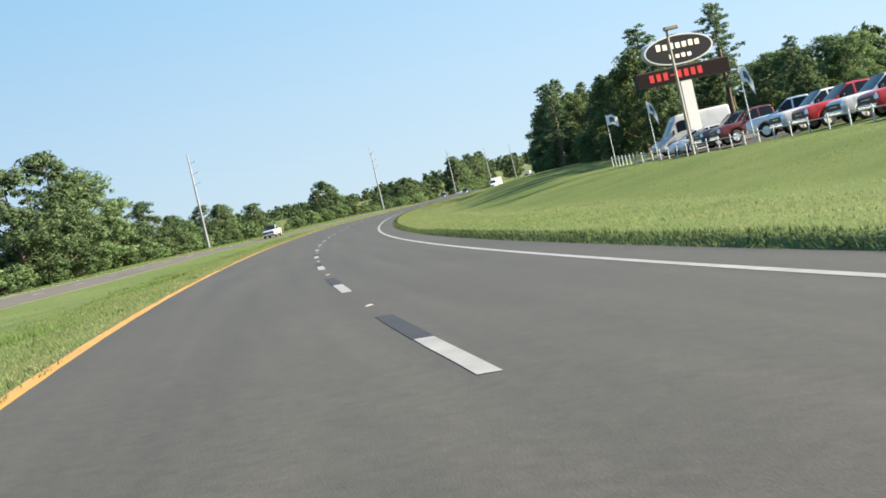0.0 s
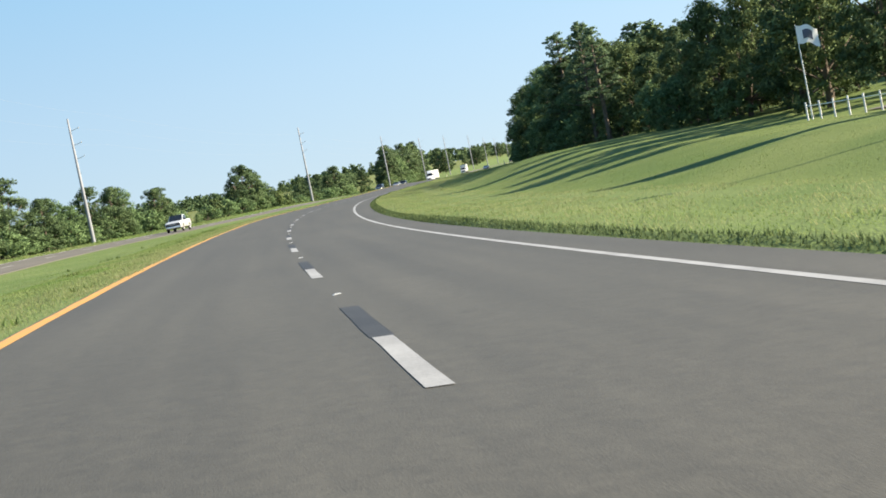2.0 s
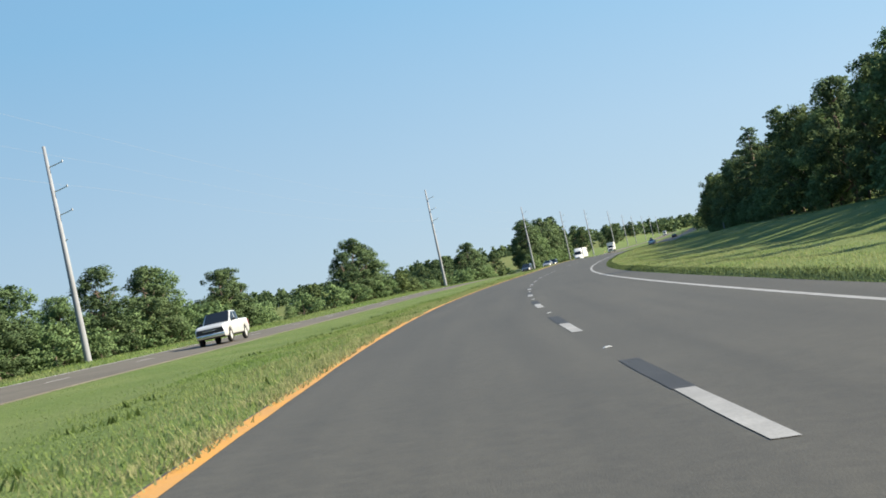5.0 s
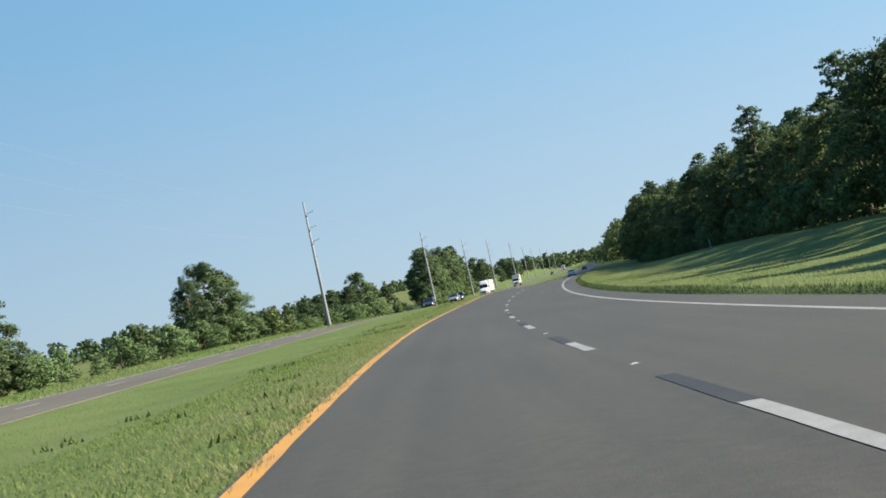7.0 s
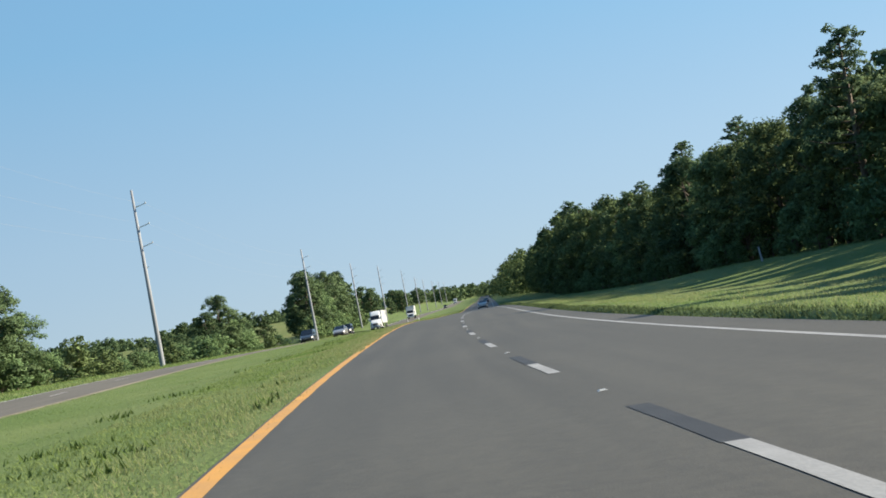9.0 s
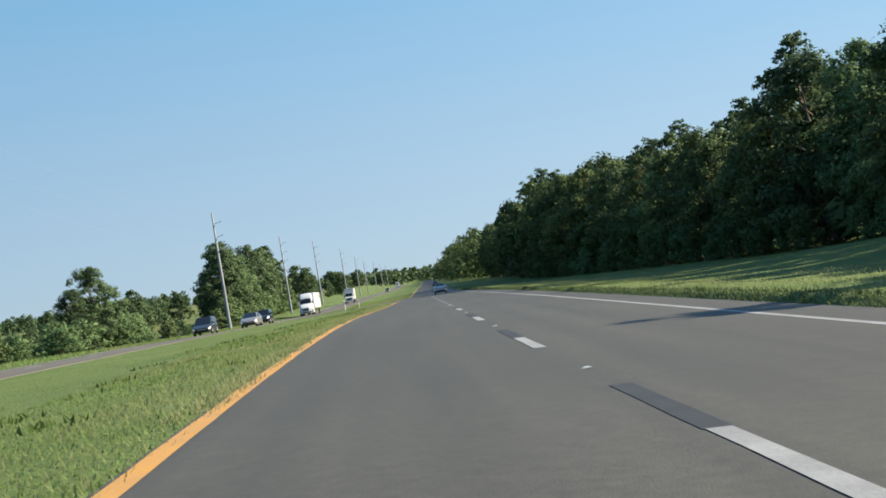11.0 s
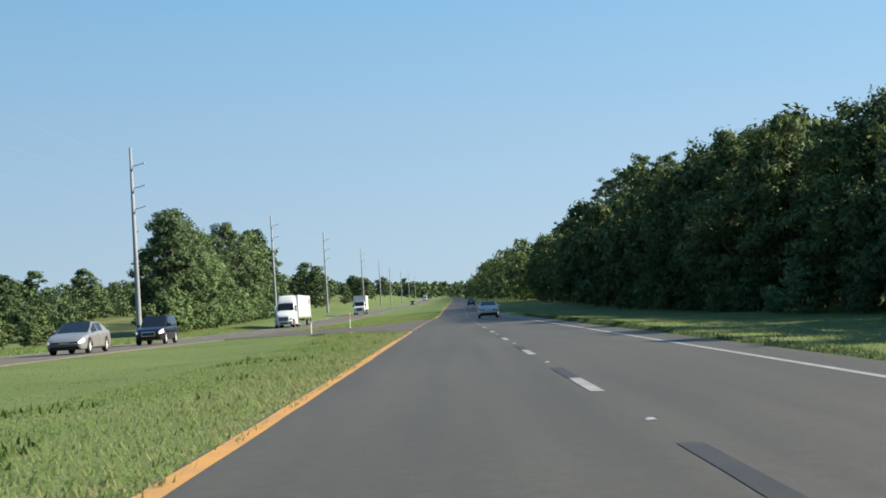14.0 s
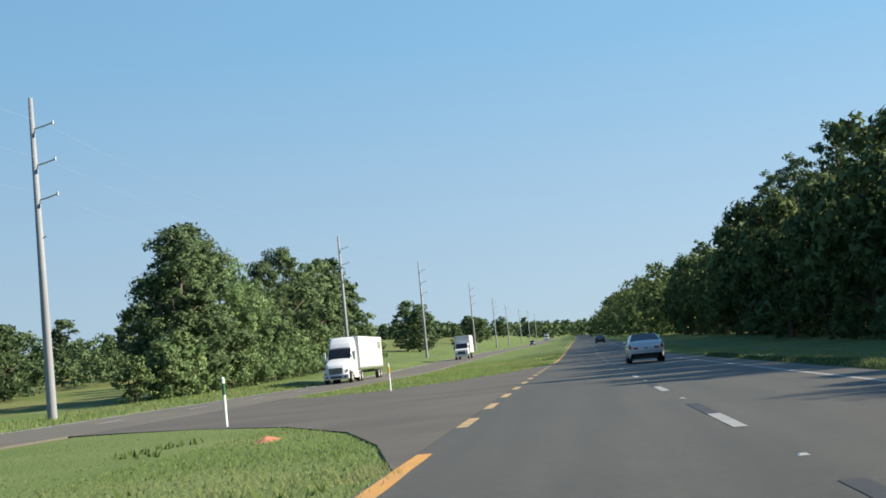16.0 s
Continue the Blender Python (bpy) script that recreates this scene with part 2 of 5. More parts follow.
def rel_height(s, u):
    """Height of the ground over the lane line's level."""
    b = np.interp(s, STEP, ROAD_B)
    # right: verge, swale and bank up to the trees and the dealer's lot
    foot = profile(s, [-160, 40, 90, 106, 131, 155, 200, 255, 308, 350, 400, 450, 560, 3400], [0.1, 0.05, 0.1, 0.25, 0.7, 0.95, 0.4, 0.3, 0.0, -0.55, -0.6, -0.5, -0.2, 0])
    edge = -4.9 * b
    right = [(4.9, edge - 0.02), (5.15, edge + 0.10), (6.5, edge + 0.06), (8.0, edge - 0.08), (11.5, edge * 0.8 - 0.25 + 0.12 * foot), (19.5, foot * 0.9), (24.0, foot), (60.0, foot + 1.2), (150.0, foot + 3.5)]
    near = profile(s, [-160, 70, 100, 140, 200, 240, 290, 350, 400, 440, 3400], [0.7, 0.55, 0.45, 0.42, 0.27, 0.25, 0.15, 0.18, 0.08, -0.12, -0.1])
    far = profile(s, [-160, 100, 140, 165, 210, 250, 310, 375, 415, 450, 3400], [1.2, 1.05, 0.85, 0.82, 0.68, 0.48, 0.37, 0.23, -0.02, -0.15, -0.1])
    pole = profile(s, [-160, 215, 350, 467, 568, 3400], [1.2, 1.0, 0.6, -0.1, 0.4, 0.3])
    ledge = 3.9 * b
    left = [(-3.9, ledge - 0.02), (-6.0, ledge - 0.06 * profile(s, [398, 410, 500, 512], [1, 0.3, 0.3, 1]) + (near - ledge) * 0.16), (-11.0, (ledge + near) / 2 - 0.22 * profile(s, [398, 410, 500, 512], [1, 0, 0, 1])), (-16.6, near - 0.02), (-17.0, near), (-24.6, far), (-25.2, far - 0.03), (-30.0, pole), (-60.0, pole + profile(s, [0, 500, 700, 1000, 3400], [-0.4, -0.2, 2.2, 5.0, 6.0])), (-150.0, pole + profile(s, [0, 450, 650, 1000, 3400], [-3.0, -1.0, 5.0, 10.0, 12.0]))]
    knots = left[::-1] + right
    us = [k[0] for k in knots]
    hs = np.stack([np.broadcast_to(k[1], np.shape(s)).astype(float) for k in knots], -1)
    u = np.broadcast_to(u, np.shape(s)).astype(float)
    i = np.clip(np.searchsorted(us, u) - 1, 0, len(us) - 2)
    ua, ub = np.array(us)[i], np.array(us)[i + 1]
    f = np.clip((u - ua) / (ub - ua), 0, 1)
    ha, hb = np.take_along_axis(hs, i[..., None], -1)[..., 0], np.take_along_axis(hs, i[..., None] + 1, -1)[..., 0]
    f = np.where((u > 4.9) | (u < -25.2), f * f * (3 - 2 * f) * 0.5 + f * 0.5, f)
    return ha + (hb - ha) * f


def spot(s, u, up=None):
    """World places for arrays of s and u; up: height over the lane line's level, else that of the ground."""
    s, u = np.broadcast_arrays(np.asarray(s, float), np.asarray(u, float))
    t = np.interp(s, STEP, _th)
    un = np.clip(u, -110, 110)
    uf = u - un
    h = rel_height(s, u) if up is None else up
    return np.stack([np.interp(s, STEP, ROAD_X) + un * np.cos(t) + uf * math.cos(MEAN), np.interp(s, STEP, ROAD_Y) - un * np.sin(t) - uf * math.sin(MEAN), np.interp(s, STEP, ROAD_Z) + h], -1)


def paved(s, u, up=0.0):
    return spot(s, u, -np.asarray(u) * np.interp(s, STEP, ROAD_B) + up)


def heading(s):
    """Degrees, anticlockwise from +y."""
    return -math.degrees(float(np.interp(s, STEP, _th)))


# ---- mesh helpers ----
def mesh_of(name, verts, faces, mats=(), smooth=False):
    me = bpy.data.meshes.new(name)
    me.from_pydata([tuple(v) for v in np.asarray(verts, float).tolist()], [], [tuple(f) for f in faces])
    for m in mats:
        me.materials.append(m)
    if smooth:
        me.polygons.foreach_set("use_smooth", [True] * len(me.polygons))
    me.update()
    return me


def rounded(me, normals):
    """Shade small leaves by the form of the mass that they belong to."""
    me.normals_split_custom_set_from_vertices(np.asarray(normals, np.float32))


def put(name, verts, faces, mat, label="", category="", kind="", parent=None, smooth=False, group=""):
    ob = new(name, mesh_of(name, verts, faces, [mat] if not isinstance(mat, (list, tuple)) else mat, smooth))
    if parent:
        ob.parent = parent
    return tagged(ob, label, category, group, kind)


def part(name, bm, mat, parent, label="", smooth=False):
    me = bpy.data.meshes.new(name)
    bm.to_mesh(me)
    bm.free()
    me.materials.append(mat)
    if smooth:
        me.polygons.foreach_set("use_smooth", [True] * len(me.polygons))
    ob = new(name, me)
    ob.parent = parent
    return tagged(ob, label)


def grid_faces(rows, cols):
    i = np.arange(rows * cols).reshape(rows, cols)
    return np.stack([i[:-1, :-1], i[:-1, 1:], i[1:, 1:], i[1:, :-1]], -1).reshape(-1, 4).tolist()


def ribbon(name, s, us, ups, mat, label="", category="", kind="structure", parent=None, wob=0.0):
    """A strip along the road: columns at offsets us with heights ups over the pavement."""
    rows = []
    for u, up in zip(us, ups):
        uu = u + (wob * np.array([noise.noise((x * 0.6, u * 7.1, 0.0)) for x in s]) if wob else 0)
        rows.append(paved(s, uu, up))
    v = np.stack(rows, 1).reshape(-1, 3)
    return put(name, v, grid_faces(len(s), len(us)), mat, label, category, kind, parent)


# ---- ground and roads ----
# edges of the paved opening through the median: u, s
NEAR_EDGE = [(-3.77, 412.0), (-4.6, 416.5), (-5.8, 421.0), (-8.0, 426.0), (-11.0, 430.0), (-14.0, 433.5), (-17.0, 436.5)]
FAR_EDGE = [(-3.77, 492.0), (-4.6, 484.0), (-5.8, 474.0), (-8.0, 463.0), (-11.0, 457.5), (-14.0, 458.5), (-17.0, 466.0)]


def in_opening(s, u):
    us = [-e[0] for e in NEAR_EDGE]
    a, b = np.interp(-u, us, [e[1] for e in NEAR_EDGE]), np.interp(-u, us, [e[1] for e in FAR_EDGE])
    return (s > a) & (s < b) & (u < -3.6) & (u > -17.2)


def span(*cuts):
    out = [np.arange(a, b, st) for a, b, st in cuts]
    return np.concatenate(out)


def bumps(xy, s, u):
    """Small unevenness of the grass, none at the paved median opening."""
    n = np.array([noise.noise((x * 0.35, y * 0.35, 0.0)) * 0.03 + noise.noise((x * 0.05, y * 0.05, 3.0)) * 0.10 for x, y in xy])
    calm = (np.asarray(u) > -17.2) & (np.asarray(u) < -3.7)
    return n * np.where(calm, np.interp(s, [380, 405, 505, 530], [1, 0.05, 0.05, 1]), 1.0)


GS = span((-160, 0, 20), (0, 480, 2.0), (480, 700, 5), (700, 1300, 20), (1300, 3401, 140))
GU = np.concatenate([-np.geomspace(2600, 40, 22), span((-39, -25.2, 1.5)), [-25.2, -24.6], span((-24, -17, 1.2)), [-17, -16.6], span((-16, -4.2, 0.6)), [-3.9, -3.8, 4.8, 4.9, 5.02, 5.15], span((5.4, 25, 0.6)), np.geomspace(25, 2600, 26)])
S2, U2 = np.meshgrid(GS, GU, indexing="ij")
P = spot(S2, U2)
rough = bumps(P[..., :2].reshape(-1, 2), S2.ravel(), U2.ravel()).reshape(S2.shape)
hold = ((U2 > -3.95) & (U2 < 4.95)) | ((U2 < -16.5) & (U2 > -25.3))
P[..., 2] += np.where(hold, 0, rough)
flat = (U2 > -3.85) & (U2 < 4.85) & (S2 >= 480)
P[..., 2] = np.where(flat, np.interp(S2, STEP, ROAD_Z) - U2 * np.interp(S2, STEP, ROAD_B) - 0.12, P[..., 2])
opp = (U2 < -16.9) & (U2 > -24.7)
P[..., 2] -= np.where(opp, 0.1, 0)
far_out = np.clip((np.abs(U2) - 300) / 1500, 0, 1)
P[..., 2] += far_out * 14
ground = put("ground", P.reshape(-1, 3), grid_faces(*S2.shape), [GRASS, BANK_TURF, FIELD], "mown green roadside grass with paler seeding patches", "ground", "structure", smooth=True)
_mid_u = (U2[:-1, :-1] + U2[:-1, 1:]) / 2
ground.data.polygons.foreach_set("material_index", np.where(_mid_u < -50, 2, (_mid_u > 10.8) & (_mid_u < 60)).astype(np.int32).ravel())

RS = span((-160, 620, 2.0), (620, 1300, 10), (1300, 3401, 100))
def measure_road(ob, rows, us):
    """Store how far along and across the road each corner lies."""
    for key, vals in (("across", np.tile(us, len(rows))), ("along", np.repeat(rows, len(us)))):
        ob.data.attributes.new(key, "FLOAT", "POINT").data.foreach_set("value", np.asarray(vals, np.float32))


ROAD_US = [-3.85, -3.8, -2.0, 0, 2.0, 4.85, 4.95]
measure_road(ribbon("road", RS, ROAD_US, [-0.13, 0, 0, 0, 0, 0, -0.13], ASPHALT, "grey worn asphalt two-lane carriageway banked into a bend", "road"), RS, ROAD_US)


def opposite(s, u, up=0.0):
    f = (u + 17.0) / -7.6
    a, c = rel_height(s, np.full_like(s, -17.0)), rel_height(s, np.full_like(s, -24.6))
    return spot(s, np.full_like(s, u), a + (c - a) * f + up)


def opposite_ribbon(name, s, us, ups, mat, label, category="road"):
    v = np.stack([opposite(s, u, up) for u, up in zip(us, ups)], 1).reshape(-1, 3)
    return put(name, v, grid_faces(len(s), len(us)), mat, label, category, "structure")


FAR_US = [-16.85, -16.9, -20.5, -24.7, -24.75]
measure_road(opposite_ribbon("opposite_road", RS, FAR_US, [-0.12, 0.02, 0.02, 0.02, -0.12], ASPHALT_OLD, "weathered pale asphalt carriageway beyond the grass median"), RS, FAR_US)
opposite_ribbon("opposite_edge_line", RS, [-24.2, -24.4], [0.03, 0.03], FRESH_PAINT, "thin white edge line on the far carriageway", "road marking")
ribbon("edge_line", RS, [3.60, 3.76], [0.004, 0.004], WHITE_PAINT, "continuous white edge line along the outer lane", "road marking", wob=0.01)
YS = span((-60, 414.6, 1.0))
ribbon("yellow_edge_line", YS, [-3.76, -3.57], [0.004, 0.004], YELLOW_PAINT, "solid yellow line at the grass median's edge", "road marking", wob=0.02)
YS = span((492, 1300, 4.0))
ribbon("yellow_edge_line", YS, [-3.76, -3.57], [0.004, 0.004], YELLOW_PAINT, "solid yellow line at the grass median's edge", "road marking", wob=0.02)
for k in range(12):
    a = 419.0 + 6.1 * k
    ribbon("yellow_dash", np.linspace(a, a + 2.7, 4), [-3.76, -3.57], [0.004, 0.004], WORN_YELLOW, "short yellow dash across the median opening", "road marking")

PHASE, CYCLE = 7.744, 12.3231
for k in range(0, 62):
    a = PHASE + CYCLE * k
    ribbon("lane_dash", np.linspace(a, a + 3.0, 5), [-0.085, 0.085], [0.006, 0.006], WHITE_PAINT, "worn white lane dash with a ragged end", "road marking", wob=0.012)
    if k < 50:
        ribbon("black_contrast_dash", np.linspace(a + 3.0, a + 6.3, 5), [-0.10, 0.10], [0.005, 0.005], BLACK_PAINT, "faded black contrast dash behind the white one", "road marking", wob=0.012)

for k in range(36):
    a = 55.0 + CYCLE * k
    ss = np.linspace(a, a + 3.0, 4)
    v = np.stack([opposite(ss, u, 0.027) for u in (-20.82, -20.98)], 1).reshape(-1, 3)
    put("far_lane_dash", v, grid_faces(4, 2), FRESH_PAINT, "white lane dash on the far carriageway", "road marking", "structure")

# ---- trees ----
RNG = np.random.default_rng(7)


def tube(bm, pts, radii, sides=7):
    """A tapered tube along pts."""
    rings = []
    for n, (p, r) in enumerate(zip(pts, radii)):
        d = Vector(pts[min(n + 1, len(pts) - 1)]) - Vector(pts[max(n - 1, 0)])
        q = d.to_track_quat("Z", "Y")
        rings.append([bm.verts.new(Vector(p) + q @ Vector((r * math.cos(6.2832 * k / sides), r * math.sin(6.2832 * k / sides), 0))) for k in range(sides)])
    for a, b in zip(rings, rings[1:]):
        for k in range(sides):
            bm.faces.new((a[k], a[(k + 1) % sides], b[(k + 1) % sides], b[k]))
    bm.faces.new(rings[-1])


def leaf_cloud(centres, radii, count, size, rng, flat=0.8, sub=6):
    """Many small pointed leaf sprays in tufts round the skins of clumps."""
    nc = len(radii)
    d = rng.normal(size=(nc, sub, 3))
    d /= np.linalg.norm(d, axis=2)[..., None]
    d[..., 2] = np.where(d[..., 2] < -0.2, -d[..., 2], d[..., 2])
    rad = np.array(radii)[:, None]
    tc = np.array(centres)[:, None] + d * (rad * (0.6 + 0.45 * rng.random((nc, sub))))[..., None] * [1, 1, flat]
    tr = rad * (0.34 + 0.26 * rng.random((nc, sub)))
    tc, tr = tc.reshape(-1, 3), tr.ravel()
    w = tr ** 2
    pick = rng.choice(len(tr), count, p=w / w.sum())
    d = rng.normal(size=(count, 3))
    d /= np.linalg.norm(d, axis=1)[:, None]
    c = tc[pick] + d * (tr[pick] * (0.35 + 0.8 * rng.random(count) ** 0.7))[:, None] * [1, 1, flat]
    nrm = d * 0.9 + [0, 0, 0.35] + rng.normal(size=(count, 3)) * 0.4
    nrm /= np.linalg.norm(nrm, axis=1)[:, None]
    a = np.cross(nrm, rng.normal(size=(count, 3)))
    a /= np.linalg.norm(a, axis=1)[:, None]
    b = np.cross(nrm, a)
    sz = size * (0.5 + 0.9 * rng.random(count))[:, None]
    blade = np.stack([c - a * sz * 0.6 + b * sz * 0.42, c - a * sz * 0.7 - b * sz * 0.42, c + a * sz * 0.8 - nrm * sz * 0.25], 1).reshape(-1, 3)
    out = c - np.asarray(centres).mean(0) * [1, 1, 0.7]
    out /= np.linalg.norm(out, axis=1)[:, None]
    soft = d * 0.45 + out * 0.35 + nrm * 0.45 + [0, 0, 0.1]
    soft /= np.linalg.norm(soft, axis=1)[:, None]
    return blade, np.arange(count * 3).reshape(-1, 3), np.repeat(soft, 3, 0)


def broadleaf(h, w, leaves, size, seed, mat, low=0.18, clumps=30, name="tree"):
    """One tree: trunk with limbs, and an uneven crown of clumps; its base at the origin."""
    rng = np.random.default_rng(seed)
    top = new(name)
    bm = bmesh.new()
    lean = rng.normal(size=2) * 0.03 * h
    tube(bm, [(0, 0, -0.3), (lean[0] * 0.3, lean[1] * 0.3, h * 0.2), (lean[0], lean[1], h * 0.5), (lean[0] * 1.5, lean[1] * 1.5, h * 0.8)], [0.026 * h, 0.019 * h, 0.012 * h, 0.004 * h])
    cs, rs = [], []
    lobes = rng.random(5) * 6.2832
    for k in range(clumps):
        f = (k + 0.5) / clumps
        ang = k * 2.4 + rng.normal() * 0.4
        z = h * (low + (0.95 - low) * f)
        env = (1 - (2 * max(0.0, f - 0.30) / 1.46) ** 2) * (0.72 + 0.28 * min(1, f / 0.22))
        lob = 0.82 + 0.22 * sum(math.cos(ang * (n + 1) + lobes[n]) for n in range(3)) / 2
        rad = w / 2 * max(0.12, env) * lob * (0.7 if k % 3 == 0 else 0.95) * (0.85 + 0.3 * rng.random())
        c = (lean[0] + math.cos(ang) * rad * 0.8, lean[1] + math.sin(ang) * rad * 0.8, z + rng.normal() * 0.03 * h)
        cs.append(c)
        rs.append(w * (0.085 + 0.085 * rng.random()))
        if k % 2 == 0:
            zb = max(h * 0.15, z - rad * 0.7)
            tube(bm, [(lean[0] * zb / h, lean[1] * zb / h, zb), ((c[0]) * 0.5, c[1] * 0.5, (z + zb) / 2), (c[0] * 0.95, c[1] * 0.95, z)], [0.010 * h, 0.006 * h, 0.002 * h], 4)
    for k in range(6):
        cs.append((lean[0] + rng.normal() * w * 0.1, lean[1] + rng.normal() * w * 0.1, h * (low + 0.14 + 0.11 * k)))
        rs.append(w * 0.17)
    part("trunk", bm, BARK, top, smooth=True)
    v, f, soft = leaf_cloud(cs, rs, leaves, size, rng)
    v[:, 2] = np.maximum(v[:, 2], 0.05)
    rounded(put("crown", v, f, mat, parent=top, smooth=True).data, soft)
    return top


def pine(h, w, leaves, size, seed):
    """A tall open pine: a bare lower trunk and tiers of tufted branches."""
    rng = np.random.default_rng(seed)
    top = new("pine_tree")
    bm = bmesh.new()
    tube(bm, [(0, 0, -0.3), (0.05, 0, h * 0.4), (0.1, 0.05, h * 0.98)], [0.022 * h, 0.016 * h, 0.003 * h])
    cs, rs = [], []
    for k in range(34):
        f = k / 33
        z = h * (0.32 + 0.66 * f)
        ang = k * 2.4 + rng.random()
        rad = w / 2 * (1 - f) ** 0.7 * (0.5 + 0.7 * rng.random()) + 0.25
        e = (math.cos(ang) * rad, math.sin(ang) * rad, z + rad * 0.25)
        tube(bm, [(0.05, 0, z), (e[0] * 0.6, e[1] * 0.6, z + rad * 0.1), e], [0.005 * h, 0.003 * h, 0.001 * h], 4)
        for g in (0.55, 0.8, 1.0):
            cs.append((e[0] * g + rng.normal() * 0.2, e[1] * g + rng.normal() * 0.2, z + rad * 0.25 * g + rng.normal() * 0.15))
            rs.append(0.2 + 0.22 * rng.random() + 0.03 * w)
    part("trunk", bm, BARK, top, smooth=True)
    v, f, soft = leaf_cloud(cs, rs, leaves, size, rng, 0.6)
    rounded(put("crown", v, f, LEAF_PINE, parent=top, smooth=True).data, soft)
    return top


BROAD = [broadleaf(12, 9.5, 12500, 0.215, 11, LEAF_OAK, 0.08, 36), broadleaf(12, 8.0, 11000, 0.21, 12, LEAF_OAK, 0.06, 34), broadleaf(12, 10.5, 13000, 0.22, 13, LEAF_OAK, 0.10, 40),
         broadleaf(12, 8.6, 12500, 0.205, 14, LEAF_MID, 0.04, 34), broadleaf(12, 9.0, 12500, 0.205, 15, LEAF_LIGHT, 0.04, 36)]
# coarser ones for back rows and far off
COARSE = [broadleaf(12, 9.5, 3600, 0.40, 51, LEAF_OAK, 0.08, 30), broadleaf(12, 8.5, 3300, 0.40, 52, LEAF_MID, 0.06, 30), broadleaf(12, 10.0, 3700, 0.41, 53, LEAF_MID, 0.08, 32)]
PINES = [pine(14, 6.0, 6000, 0.17, 21), pine(14, 5.0, 5600, 0.165, 22)]
BUSH = [broadleaf(4, 5.0, 1700, 0.225, 31, LEAF_LIGHT, 0.02, 16, "shrub"), broadleaf(4, 4.4, 1600, 0.22, 32, LEAF_OAK, 0.02, 16, "shrub"), broadleaf(4, 6.0, 1900, 0.23, 33, LEAF_LIGHT, 0.02, 18, "shrub")]
USED = set()


def plant(src, s, u, height, base, label, category, group, wide=1.0, turn=None, sink=0.15):
    """Stand a tree of that height at a place along the road."""
    p = spot(s, u)
    k = height / base
    m = Matrix.LocRotScale(Vector(p) - Vector((0, 0, sink)), Euler((0, 0, turn if turn is not None else RNG.random() * 6.28)), (k * wide, k * wide, k))
    if src.name not in USED:
        USED.add(src.name)
        src.matrix_basis = m
        ob = src
    else:
        ob = copy_thing(src, m)
        ob.scale = (k * wide, k * wide, k)
    return tagged(ob, label, category, group)


OAK_LABEL = "dense dark green oak in a roadside tree line"
TALL = ([120, 134, 147, 158, 178, 195, 213, 235, 252, 266, 288, 301, 316, 340, 354, 362, 371, 384, 396, 411, 432, 452, 481, 516, 535, 584, 600, 629, 645, 670, 700], [5.4, 5.2, 5.8, 7.8, 10.4, 10.8, 11.8, 11.2, 10.4, 9.4, 9.4, 10.9, 10.8, 11.1, 12.2, 10.5, 10.3, 11.9, 11.3, 11.8, 13.5, 14.8, 16.1, 16.9, 19.1, 19.0, 16.5, 15.3, 15.5, 16.7, 17.8])
FRONT = ([120, 160, 260, 330, 360, 420, 700], [26, 25, 21.5, 20, 18.5, 17.5, 17.5])


def put_bush(s, u, hh, label, group, wide=1.0):
    plant(BUSH[int(RNG.integers(0, 3))], s, u, hh, 4, label, "shrub", group, wide=wide)


# right-hand wood: two ragged rows, the front one leafy down to the ground
s = 126.0
while s < 700:
    front, tall = float(np.interp(s, *FRONT)), float(np.interp(s, *TALL))
    k = RNG.random()
    slim = float(np.interp(s, [400, 480], [1.0, 0.78]))
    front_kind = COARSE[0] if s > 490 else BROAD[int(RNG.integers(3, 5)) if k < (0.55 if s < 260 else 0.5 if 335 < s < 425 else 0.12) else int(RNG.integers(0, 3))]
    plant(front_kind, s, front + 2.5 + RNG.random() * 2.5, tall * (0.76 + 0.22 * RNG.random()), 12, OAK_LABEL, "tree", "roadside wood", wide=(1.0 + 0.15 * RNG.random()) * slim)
    if RNG.random() < 0.9 and s < 520:
        put_bush(s + 2 * RNG.random(), front + 0.6 + 1.5 * RNG.random(), 1.6 + 2.2 * RNG.random(), "leafy understorey shrub at the wood's edge", "wood edge shrubs")
    if RNG.random() < (0.55 if s < 300 else 0.25) and s > 160:
        plant(PINES[int(RNG.integers(0, 2))], s + 2, front + 8 + RNG.random() * 3, tall * (1.0 + 0.16 * RNG.random()), 14, "tall open-crowned pine rising above the oaks", "pine tree", "roadside wood")
    else:
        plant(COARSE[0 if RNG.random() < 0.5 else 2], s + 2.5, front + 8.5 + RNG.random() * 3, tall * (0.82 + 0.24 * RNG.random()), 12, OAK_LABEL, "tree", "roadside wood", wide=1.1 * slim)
    s += (5.2 if s < 480 else 7.5) * (0.8 + 0.4 * RNG.random())

for s, u, hh, w in ((297, 23.6, 12.2, 1.1), (353, 23.8, 13.3, 1.1), (262, 24.5, 11.2, 1.1), (371, 25, 11.8, 1.1), (392, 24.5, 12.8, 1.2), (330, 24.5, 11.8, 1.1), (158, 25.5, 9.6, 1.1), (168, 26, 10.8, 1.0), (176, 27.5, 12.0, 1.0), (187, 26.5, 12.4, 1.1), (404, 24, 12.8, 1.0)):
    plant(PINES[int(RNG.integers(0, 2))], s, u, hh, 14, "tall open-crowned pine rising above the oaks", "pine tree", "roadside wood", wide=w)

